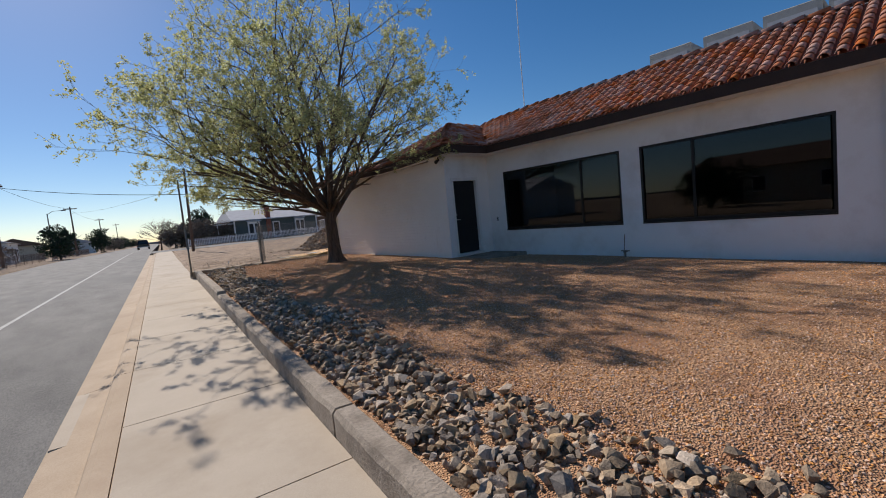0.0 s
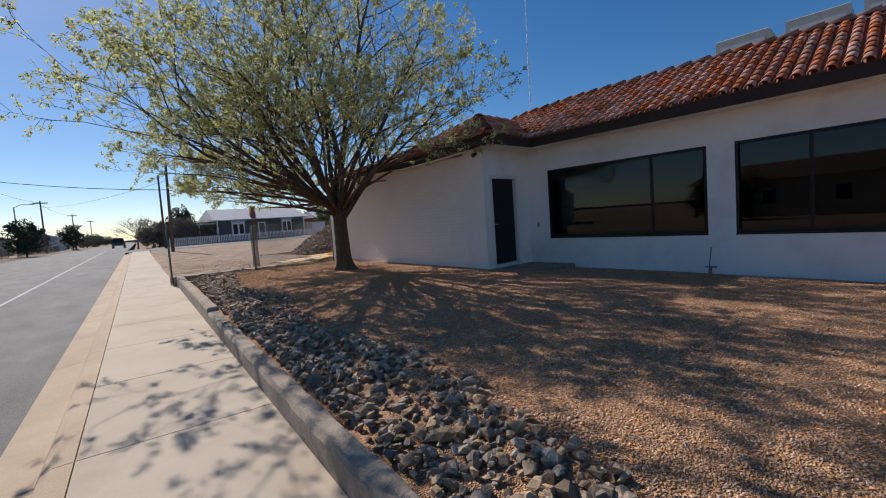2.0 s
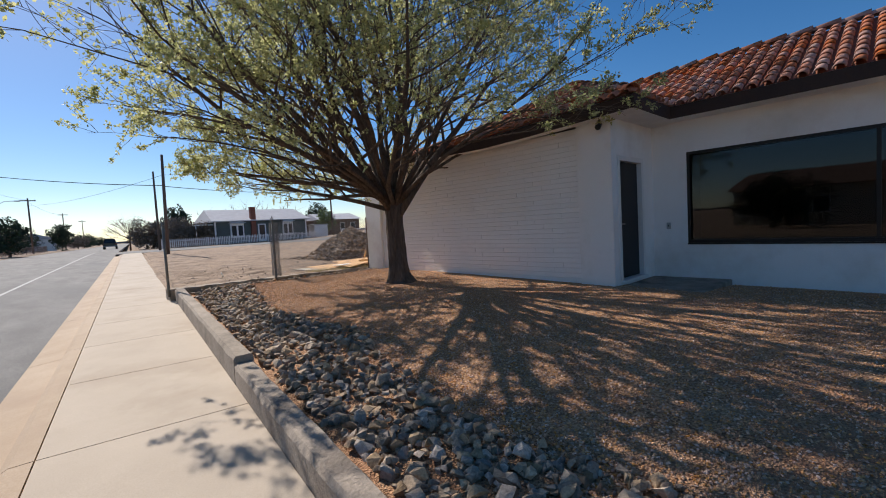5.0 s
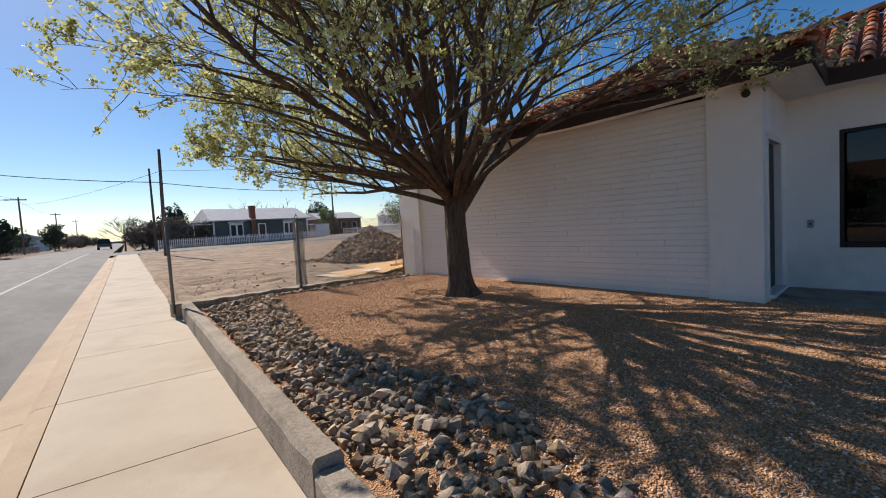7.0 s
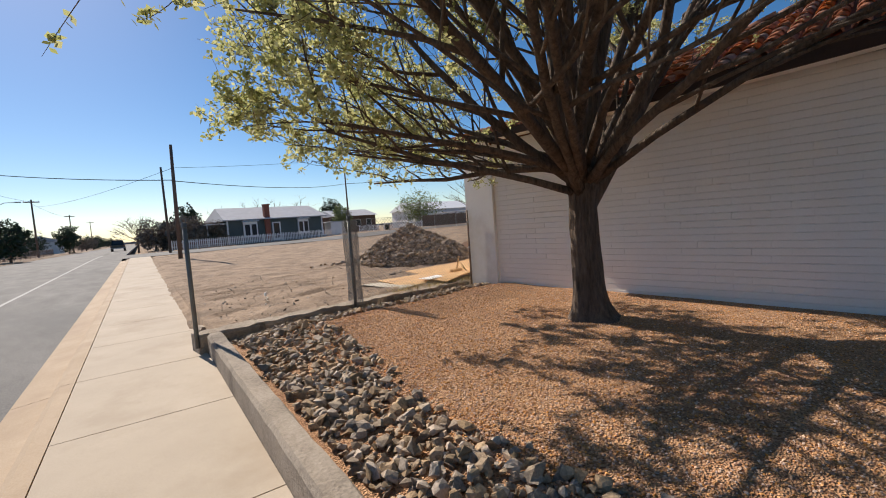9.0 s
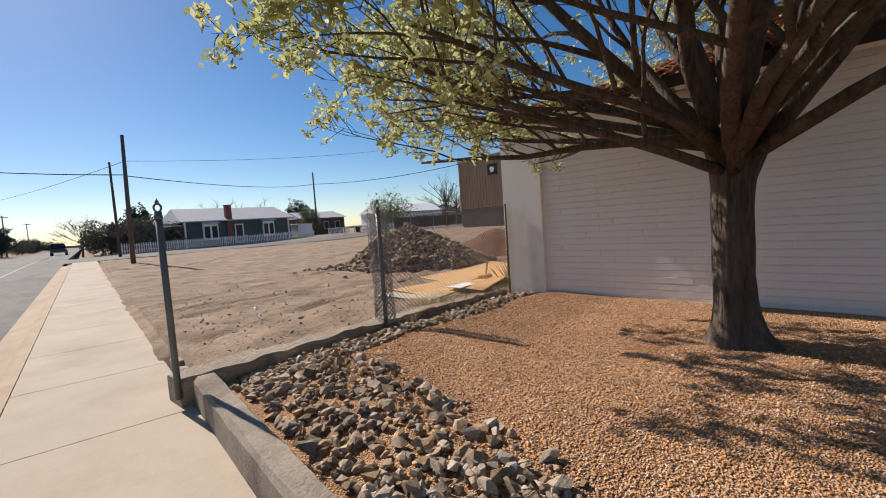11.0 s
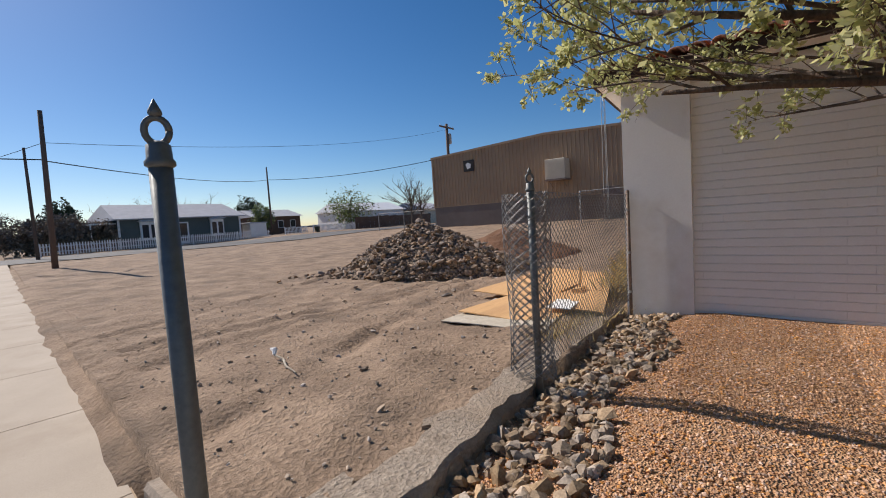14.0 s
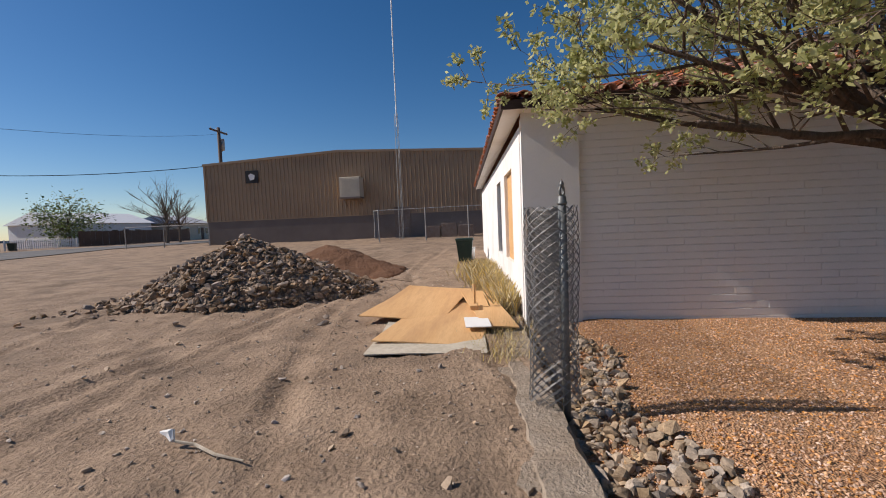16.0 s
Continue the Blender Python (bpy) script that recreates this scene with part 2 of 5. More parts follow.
class Shape:
    """Gathers boxes, tubes and sheets into one mesh."""

    def __init__(self):
        self.v, self.f = [], []

    def add(self, verts, faces):
        k = len(self.v)
        self.v += [Vector(p) for p in verts]
        self.f += [tuple(i + k for i in f) for f in faces]
        return self

    def box(self, x0, x1, y0, y1, z0, z1, m=None):
        pts = [Vector((x, y, z)) for z in (z0, z1) for x, y in ((x0, y0), (x1, y0), (x1, y1), (x0, y1))]
        if m is not None:
            pts = [m @ p for p in pts]
        return self.add(pts, [(3, 2, 1, 0), (4, 5, 6, 7), (0, 1, 5, 4), (1, 2, 6, 5), (2, 3, 7, 6), (3, 0, 4, 7)])

    def bevel_box(self, x0, x1, y0, y1, z0, z1, b, m=None):
        """A box whose upper edges are cut off."""
        pts = [Vector((x, y, z)) for z, d in ((z0, 0), (z1 - b, 0), (z1, b)) for x, y in ((x0 + d, y0 + d), (x1 - d, y0 + d), (x1 - d, y1 - d), (x0 + d, y1 - d))]
        if m is not None:
            pts = [m @ p for p in pts]
        f = [(3, 2, 1, 0), (8, 9, 10, 11)]
        for k in (0, 4):
            f += [(k + i, k + (i + 1) % 4, k + 4 + (i + 1) % 4, k + 4 + i) for i in range(4)]
        return self.add(pts, f)

    def tube(self, points, radii, sides=8, caps=True):
        points = [Vector(p) for p in points]
        if not hasattr(radii, "__len__"):
            radii = [radii] * len(points)
        rings, up = [], None
        for i, p in enumerate(points):
            d = (points[min(i + 1, len(points) - 1)] - points[max(i - 1, 0)]).normalized()
            if up is None:
                up = d.orthogonal().normalized()
            up = (up - d * up.dot(d)).normalized()
            side = d.cross(up)
            rings.append([p + radii[i] * (math.cos(2 * math.pi * k / sides) * up + math.sin(2 * math.pi * k / sides) * side) for k in range(sides)])
        faces = [(i * sides + k, i * sides + (k + 1) % sides, (i + 1) * sides + (k + 1) % sides, (i + 1) * sides + k) for i in range(len(points) - 1) for k in range(sides)]
        if caps:
            faces += [tuple(range(sides))[::-1], tuple((len(points) - 1) * sides + k for k in range(sides))]
        return self.add([p for r in rings for p in r], faces)

    def sheet(self, grid):
        """A grid of points, row by row."""
        w = len(grid[0])
        return self.add([p for row in grid for p in row], [(j * w + i, j * w + i + 1, (j + 1) * w + i + 1, (j + 1) * w + i) for j in range(len(grid) - 1) for i in range(w - 1)])

    def prism(self, outline, z0, z1):
        n = len(outline)
        return self.add([(x, y, z0) for x, y in outline] + [(x, y, z1) for x, y in outline], [tuple(range(n))[::-1], tuple(range(n, 2 * n))] + [(i, (i + 1) % n, n + (i + 1) % n, n + i) for i in range(n)])

    def mesh(self, name, mat, smooth=False):
        return data(name, self.v, self.f, mat, smooth)


def part(name, shape, mat, parent=None, label="", smooth=False):
    ob = new(name, shape.mesh(name, mat, smooth) if isinstance(shape, Shape) else shape)
    if parent:
        ob.parent = parent
    if label:
        tagged(ob, label)
    return ob


def thing(name, place, label, category, group="", turn=0.0):
    ob = new(name)
    ob.matrix_basis = pose(*place, 0, 0, turn)
    return tagged(ob, label, category, group)


def structure(name, shape, mat, label="", smooth=False):
    ob = new(name, shape.mesh(name, mat, smooth))
    return tagged(ob, label, kind="structure")


# ---- the lie of the land ----
A = radians(7.07)
UX, UY = math.sin(A), math.cos(A)


def street(s, n):
    """s metres along the street, n metres to the right of the foot of the low garden wall."""
    return -5.907 + s * UX + n * UY, s * UY - n * UX


def along(x, y):
    dx = x + 5.907
    return dx * UX + y * UY, dx * UY - y * UX


def clamp(v, a=0.0, b=1.0):
    return max(a, min(b, v))


def walk_z(s):
    return -0.15 + clamp(0.012 * s, -0.14, 0.6)


def land(x, y):
    near = 0.013 * clamp(y, -14, 7) + 0.012 * clamp(-x, 0, 6) * clamp(y / 7) - 0.06 * clamp(x, 0, 2) * clamp(1 - y / 4)
    far = max(0.6 * clamp((x - 7) / 18), 0.32 * clamp((y - 15) / 15))
    return near * (1 - clamp((y - 8) / 14)) + far


def lumps(x, y):
    near = 0.016 * noise.noise((x * 9, y * 9, 4.4)) + 0.012 * noise.noise((x * 5.5, y * 5.5, 1.3)) + 0.02 * max(0, noise.noise((x * 13, y * 13, 6.1)) - 0.25)
    return 0.04 * noise.noise((x * 0.5, y * 0.5, 3.1)) + 0.035 * noise.noise((x * 1.7, y * 1.7, 7.7)) + near + 0.035 * max(0, noise.noise((x * 2.6, y * 2.6, 9.3)) - 0.2)


def ruts(x, y):
    """Tyre tracks that curve through the yard."""
    d = 0
    for k in range(6):
        c = 8.1 + 1.15 * k + 0.16 * (x + 2) + 0.7 * math.sin(x * 0.3 + k * 1.3)
        e = (y - c) / 0.13
        if abs(e) < 3:
            d += (0.028 * math.exp(-((abs(e) - 1.5) / 0.5) ** 2) - 0.05 * math.exp(-e * e)) * clamp(0.6 + noise.noise((x * 0.7, k * 5, 0)))
    return d


def bands(parts):
    out = []
    for a, b, step in parts:
        k = max(1, round((b - a) / step))
        out += [a + (b - a) * i / k for i in range(k)]
    return out + [parts[-1][1]]


S_CUTS = bands([(-3000, -300, 900), (-300, -40, 65), (-40, -12, 4), (-12, 6, 1.0), (6, 16, 0.07), (16, 22, 0.14), (22, 40, 0.5), (40, 70, 3), (70, 300, 40), (300, 3500, 800)])
N_CUTS = bands([(-3000, -200, 700), (-200, -40, 40), (-40, -10.4, 5), (-10.4, -10.2, 0.2), (-10.2, 0.08, 10.3), (0.08, 0.1, 0.02), (0.1, 7, 0.07), (7, 12, 0.14), (12, 30, 0.6), (30, 80, 5), (80, 3000, 700)])


def ground_z(s, n):
    x, y = street(s, n)
    if -10.3 < n < 0.09:
        return -0.75
    if n < -10.3:
        return walk_z(s) - 0.1 + 0.1 * noise.noise((x * 0.1, y * 0.1, 0))
    z = land(x, y)
    if y < 7.45 + 0.03 * min(x, 0) and x < 12:
        return z - 0.35
    if 39 < s < 56:
        return land(x, y) - 0.06
    if s < 40 and n < 31:
        z += lumps(x, y) + ruts(x, y)
    return z


ground = Shape().sheet([[(*street(s, n), ground_z(s, n)) for n in N_CUTS] for s in S_CUTS])
ground.f = [f[::-1] for f in ground.f]
structure("ground", ground, "dirt", "bare tan dirt yard with tyre tracks and loose stones", True)


def strip(s0, s1, n0, n1, z0, z1, step=2.0):
    """A slab along the street that follows the pavement's fall."""
    sh = Shape()
    k = max(1, round((s1 - s0) / step))
    rows = []
    for i in range(k + 1):
        s = s0 + (s1 - s0) * i / k
        z = walk_z(s)
        rows.append([(*street(s, n0), z + z0), (*street(s, n0), z + z1), (*street(s, n1), z + z1), (*street(s, n1), z + z0)])
    v = [p for r in rows for p in r]
    f = [(4 * i + j, 4 * i + j + 1, 4 * i + 5 + j, 4 * i + 4 + j) for i in range(k) for j in range(3)]
    f += [(0, 3, 2, 1), (4 * k, 4 * k + 1, 4 * k + 2, 4 * k + 3)]
    return sh.add(v, f)


structure("road", strip(-200, 600, -10.3, -1.80, -0.45, -0.16, 6), "asphalt", "worn grey asphalt street")
for s in (-60, -36, -12, 12, 36, 60):
    structure("road_line", strip(s, s + (24 if s < 36 else 40), -3.98, -3.88, -0.17, -0.156, 6), "road_paint", "faded white line on the asphalt")
side = Shape()
for k in range(30):
    a, b = -1.8 + 4 * k, 2.2 + 4 * k
    side.add([(*street(40.5 + 0.03 * a, a), land(*street(40.5, a)) - 0.01), (*street(52.5 - 0.01 * a, a), land(*street(52.5, a)) - 0.01), (*street(52.5 - 0.01 * b, b), land(*street(52.5, b)) - 0.01), (*street(40.5 + 0.03 * b, b), land(*street(40.5, b)) - 0.01)], [(3, 2, 1, 0)])
structure("side_road", side, "asphalt", "grey asphalt side street")

# ---- pavement, kerb and garden wall ----
pavement = tagged(new("pavement"), "pale concrete pavement in slabs", kind="structure")
JOINTS = [-13.4 + 1.72 * k for k in range(32)]
for a, b in zip(JOINTS, JOINTS[1:]):
    part("slab", strip(a + 0.006, b - 0.006, -1.272, -0.012 if b > 8.5 else -0.004, -0.12, 0.0, 1.8), "sidewalk", pavement)
part("bedding", strip(-13.4, JOINTS[-1], -1.28, 0.0, -0.2, -0.014), "gutter", pavement)
kerb = tagged(new("kerb"), "rolled concrete kerb with a shallow gutter", kind="structure")
for a, b in zip(JOINTS[::2], JOINTS[2::2]):
    k = Shape()
    prof = [(-1.282, -0.2), (-1.282, 0.0), (-1.40, -0.004), (-1.455, -0.035), (-1.49, -0.10), (-1.80, -0.135), (-1.80, -0.3)]
    for s, flip in ((a + 0.005, 0), (b - 0.005, 1)):
        k.v += [Vector((*street(s, n), walk_z(s) + z)) for n, z in prof]
    m = len(prof)
    k.f += [(i, i + m, i + m + 1, i + 1) for i in range(m - 1)] + [tuple(range(m)), tuple(range(2 * m - 1, m - 1, -1))]
    part("kerb_stone", k, "gutter", kerb)
structure("kerb_patch", strip(-4.5, -3.1, -1.79, -1.52, -0.14, -0.121, 0.4), "sidewalk", "pale cement patch in the gutter")
structure("kerb_base", strip(-13.4, JOINTS[-1], -1.80, -1.282, -0.3, -0.15), "gutter", "dark joint under the kerb")


def rough_strip(points, width, z0, z1=0, step=0.12, wear=0.012):
    """A low wall along points (x, y, top), with a worn upper edge."""
    sh, rows, total = Shape(), [], 0
    pts = []
    for (x0, y0, t0), (x1, y1, t1) in zip(points, points[1:]):
        k = max(1, round(math.hypot(x1 - x0, y1 - y0) / step))
        pts += [(x0 + (x1 - x0) * i / k, y0 + (y1 - y0) * i / k, t0 + (t1 - t0) * i / k) for i in range(k)]
    pts.append(points[-1])
    dx, dy = points[-1][0] - points[0][0], points[-1][1] - points[0][1]
    ln_ = math.hypot(dx, dy)
    nx, ny = dy / ln_, -dx / ln_
    for x, y, t in pts:
        w = [wear * noise.noise((x * 6, y * 6, q)) for q in (1.5, 4.5, 8.5, 11.5)]
        row = []
        for off, z in ((0, z0), (0.5 * w[0], t - 0.035 + w[0]), (0.025 + w[1], t + w[1] * 0.6), (width - 0.02 + w[2], t + w[2] * 0.6), (width + 0.5 * w[3], t - 0.03 + w[3]), (width, z0)):
            row.append((x + nx * off, y + ny * off, z))
        rows.append(row)
    sh.sheet(rows)
    k = len(sh.v)
    sh.f += [tuple(range(6))[::-1], tuple(range(k - 6, k))]
    sh.f = [f[::-1] for f in sh.f]
    return sh


def wall_top(s):
    return walk_z(s) + 0.19


wall = tagged(new("garden_wall"), "low weathered concrete edging wall beside the pavement", kind="structure")
# the wall steps at s = 0.9 and ends at the fence
for a, b, lift in ((-13.4, -6.2, 0.0), (-6.17, 0.9, 0.0), (0.93, 7.25, 0.06)):
    k = [a + (b - a) * i / 4 for i in range(5)]
    part("wall_length", rough_strip([(*street(s, 0.0), wall_top(s) + lift) for s in k], 0.175, -0.7), "old_concrete", wall)
for a, b in ((7.6, 7.95), (7.97, 8.35), (8.37, 8.85)):
    part("wall_length", rough_strip([(*street(a, 0.03), walk_z(a) + 0.13), (*street(b, 0.02), walk_z(b) + 0.08)], 0.2, -0.5), "old_concrete", wall)

north_edge = rough_strip([(0.0, 7.47, 0.10), (-2.7, 7.42, 0.14), (-5.1, 7.27, 0.17)], 0.3, -0.5, 0, 0.05, 0.034)
structure("edging_north", north_edge, "edge_concrete", "crumbling concrete edging below the fence")

spill = []
for k in range(126):
    s = 8.9 + 0.2 * k
    a = -0.05 - 0.10 * abs(noise.noise((s * 0.9, 2, 0))) - 0.05 * noise.noise((s * 3, 5, 0))
    z0 = walk_z(s)
    sink = 0.14 if k == 0 else 0.0
    spill.append([(*street(s, a), z0 - 0.01 - sink), (*street(s, a + 0.05), z0 + 0.012 - sink), (*street(s, 0.05), z0 + 0.03 + 0.01 * noise.noise((s * 2, 0, 0)) - sink), (*street(s, 0.35), land(*street(s, 0.35)) + 0.02 - sink), (*street(s, 0.6), land(*street(s, 0.6)) - 0.08)])
structure("dirt_verge", Shape().sheet(spill), "dirt", "dirt spilling over the pavement edge", True)

rem = random.Random(17)
for x, y, w, d, t in ((-4.5, 7.66, 0.26, 0.10, 12), (-3.55, 7.68, 0.20, 0.09, -8), (-2.0, 7.74, 0.15, 0.10, 24)):
    ring = []
    for k in range(15):
        u = k / 15 * 2 * math.pi
        q = 0.8 + 0.5 * noise.noise((math.cos(u) * 1.6 + x * 5, math.sin(u) * 1.6, 2)) + rem.uniform(-0.07, 0.07)
        ring.append((w * q * math.cos(u), d * q * math.sin(u)))
    ob = tagged(new("concrete_fragment", Shape().prism(ring, -0.06, 0.012).mesh("concrete_fragment", "edge_concrete")), "flat broken piece of pale concrete sunk in the dirt", "concrete", "concrete fragments")
    ob.matrix_basis = pose(x, y, land(x, y) - 0.012, rem.uniform(-2, 2), rem.uniform(-2, 2), t)


# ---- gravel bed ----
def bed_z(x, y):
    s, n = along(x, y)
    return land(x, y) + 0.01 + 0.02 * noise.noise((x * 0.8, y * 0.8, 5)) - 0.07 * clamp(1 - (n - 0.2) / 0.9) - 0.13 * clamp(1 - (7.4 - y) / 0.9)


rows = []
for j in range(100):
    y = -13.5 + (7.46 + 13.5) * j / 99
    xl = -5.907 + 0.124 * y + 0.2
    rows.append([(xl + (2.2 - xl) * i / 40, y, bed_z(xl + (2.2 - xl) * i / 40, y)) for i in range(41)])
structure("gravel_bed", Shape().sheet(rows), "gravel", "tan and orange decorative gravel bed", True)

# ---- the white building ----
WX, NY0, NY1 = 1.70, 7.43, 8.0   # window wall, north wall at its west and east end
EAVE, RIDGE, RUN = 3.03, 4.30, 2.4
OV, NOV = 0.28, 0.24   # overhang of the wing to the west and to the north


def north(x):
    return NY0 + (NY1 - NY0) * x / 9.0


w = Shape()
w.box(WX, WX + 0.2, -13.0, 0.2, -0.6, 0.62).box(WX, WX + 0.2, -13.0, 0.2, 2.28, 2.86)
for y0, y1 in ((-13.0, -7.76), (-4.55, -4.10), (-0.60, 0.2)):
    w.box(WX, WX + 0.2, y0, y1, 0.62, 2.28)
w.box(WX - 0.07, WX - 0.001, -9.1, -8.32, -0.6, 2.9)
structure("wall_west", w, "stucco", "white painted block wall with two wide windows")
w = Shape()
w.box(0.0, 0.24, 0.0, 0.2, -0.4, 2.86).box(1.19, WX - 0.001, 0.0, 0.2, -0.4, 2.86).box(0.24, 1.19, 0.0, 0.2, 2.17, 2.86).box(0.24, 1.19, 0.0, 0.2, -0.4, 0.07)
structure("wall_south", w, "stucco", "white painted wall of the entrance recess")
w = Shape().box(0.0, 0.2, 0.201, 0.62, -0.4, 2.74).box(0.0, 0.2, 6.71, NY0, -0.4, 2.74).box(0.075, 0.2, 0.62, 6.71, -0.4, 2.74)
wing = structure("wall_wing", w, "mortar", "white painted brick wall between two smooth piers")
p = Shape()
for y0, y1 in ((0.003, 0.62), (6.71, NY0)):
    p.bevel_box(-0.012, -0.001, y0, y1, -0.4, 2.915, 0.004)
part("pier_render", p, "stucco", wing)
w = Shape()
for x0, x1, z0, z1 in ((0.2, 1.2, -0.4, 2.66), (2.4, 3.2, -0.4, 2.66), (4.2, 12, -0.4, 2.66), (1.2, 2.4, -0.4, 0.75), (1.2, 2.4, 2.25, 2.66), (3.2, 4.2, -0.4, 0.75), (3.2, 4.2, 2.25, 2.66)):
    m = [(x0, north(x0) - 0.2, z0), (x1, north(x1) - 0.2, z0), (x1, north(x1), z0), (x0, north(x0), z0)]
    w.add([Vector(q) for q in m] + [Vector((q[0], q[1], z1)) for q in m], [(3, 2, 1, 0), (4, 5, 6, 7), (0, 1, 5, 4), (1, 2, 6, 5), (2, 3, 7, 6), (3, 0, 4, 7)])
structure("wall_north", w, "stucco", "sunlit white painted wall")
for x0, x1, mat, name, lab in ((1.2, 2.4, "plywood", "boarded_window", "window boarded with tan plywood"), (3.2, 4.2, "pane", "side_window", "window with dark glass")):
    structure(name, Shape().add([(x0, north(x0) - 0.06, 0.75), (x1, north(x1) - 0.06, 0.75), (x1, north(x1) - 0.06, 2.25), (x0, north(x0) - 0.06, 2.25)], [(3, 2, 1, 0)]), mat, lab)
# plain walls that close the building
structure("wall_east", Shape().box(11.8, 12, -13, 7.6, -0.6, 2.9), "stucco", "plain wall")
structure("wall_back", Shape().box(2.13, 11.8, -13, -12.8, -0.6, 2.9), "stucco", "plain wall")
# added inner box behind the windows, its unlit shade put into the colour
ROOM = [(0.2, 0.2), (WX + 0.2, 0.2), (WX + 0.2, -12.8), (11.8, -12.8), (11.8, 7.2), (0.2, 7.2)]
structure("floor", Shape().prism(ROOM, -0.1, 0.0), "unlit_interior", "indoor floor coloured dark for an unlit room")
structure("partition", Shape().box(5.5, 5.7, -12.8, 6.9, 0.0, 2.9).box(2.14, 5.5, 0.25, 0.4, 0, 2.9), "unlit_interior", "added indoor wall coloured dark for an unlit room")
structure("ceiling", Shape().prism(ROOM, 2.62, 2.64), "unlit_interior", "indoor ceiling coloured dark for an unlit room")


def wide_window(name, y0, y1, mullions):
    ob = thing(name, (WX + 0.05, (y0 + y1) / 2, 0.62), "wide dark tinted window in a black metal frame", "window")
    ob["kind"] = "structure"
    h, w2 = 1.66, (y1 - y0) / 2
    f = Shape()
    for a, b, c, d in ((-w2, w2, 0, 0.06), (-w2, w2, h - 0.05, h), (-w2, -w2 + 0.05, 0.06, h - 0.05), (w2 - 0.05, w2, 0.06, h - 0.05)):
        f.bevel_box(-0.035, 0.05, a, b, c, d, 0.004)
    part("window_frame", f, "window_metal", ob)
    edges = [-w2 + 0.05] + [m for m in mullions] + [w2 - 0.05]
    for m in mullions:
        part("mullion", Shape().box(-0.02, 0.03, m - 0.025, m + 0.025, 0.06, h - 0.05), "window_metal", ob)
    for a, b in zip(edges, edges[1:]):
        pane = part("pane", Shape().box(0.0, 0.006, a + 0.026, b - 0.026, 0.06, h - 0.05), "glass", ob)
    s = Shape().box(-0.065, -0.036, -w2, w2, -0.025, 0.0)
    part("window_sill", s, "window_metal", ob)
    return ob


wide_window("window_1", -4.10, -0.60, [-0.72])
wide_window("window_2", -7.76, -4.55, [0.55])

door = thing("door_1", (0.24, 0.05, 0.07), "black metal entrance door, closed, in a white frame", "door")
door["kind"] = "structure"
part("leaf", Shape().box(0.04, 0.91, 0.02, 0.06, 0.02, 2.06), "door_black", door)
f = Shape()
for x0, x1, z0, z1 in ((-0.05, 0.035, 0, 2.15), (0.915, 1.0, 0, 2.15), (0.035, 0.915, 2.065, 2.15)):
    f.bevel_box(x0, x1, -0.065, 0.05, z0, z1, 0.004)
part("door_frame", f, "frame_white", door)
part("threshold", Shape().bevel_box(-0.02, 0.98, -0.12, 0.02, -0.03, 0.012, 0.01), "frame_white", door)
hd = part("door_handle", Shape().tube([(0.11, 0.02, 0.98), (0.11, -0.04, 0.98)], 0.016).tube([(0.11, -0.04, 0.98), (0.2, -0.045, 0.975)], 0.011), "galvanized", door)
part("lock", Shape().tube([(0.11, 0.02, 1.12), (0.11, -0.005, 1.12)], 0.024, 12), "galvanized", door)
structure("doorstep", Shape().bevel_box(0.1, 1.62, -1.3, -0.02, -0.2, -0.005, 0.012), "old_concrete", "low grey concrete doorstep slab")

sp = thing("standpipe", (WX - 0.1, -4.15, -0.2), "grey water pipe with a tap against the wall", "pipe")
part("riser", Shape().tube([(0, 0, -0.1), (0, 0, 0.2)], 0.018), "rust", sp)
part("rod", Shape().tube([(0, 0.05, -0.05), (-0.02, -0.02, 0.58)], 0.009, 6), "rust", sp)
part("tap", Shape().tube([(-0.07, 0, 0.18), (0.08, 0, 0.18)], 0.02).tube([(0, -0.1, 0.2), (0, 0.1, 0.2)], 0.014), "rust", sp)
for (x, y, z, ax) in ((WX - 0.006, -0.28, 0.95, "w"),):
    ob = thing("switch_box", (x, y, z), "small grey electrical switch plate", "switch")
    part("plate", Shape().bevel_box(-0.02, 0.0, -0.035, 0.035, -0.06, 0.06, 0.004), "galvanized", ob)
    part("knob", Shape().box(-0.03, -0.02, -0.01, 0.01, -0.015, 0.015), "dark_metal", ob)
lamp = thing("wall_lamp", (-0.06, 0.16, 2.72), "small black spotlight under the eave", "lamp")
part("bracket", Shape().tube([(0, 0, 0.16), (0, 0, 0.02)], 0.012), "dark_metal", lamp)
part("head", Shape().tube([(0.03, 0, 0.02), (-0.1, -0.02, -0.05)], [0.03, 0.05], 10), "dark_metal", lamp)

# eaves: fascia and soffit
EX, EY, EN = WX - 0.5, -0.5, NOV
f = Shape()
f.box(EX - 0.03, EX, -13.2, EY, EAVE - 0.2, EAVE).box(-OV, EX - 0.03, EY - 0.03, EY, EAVE - 0.2, EAVE).box(-(OV + 0.03), -OV, EY - 0.03, north(-OV) + EN, EAVE - 0.2, EAVE)
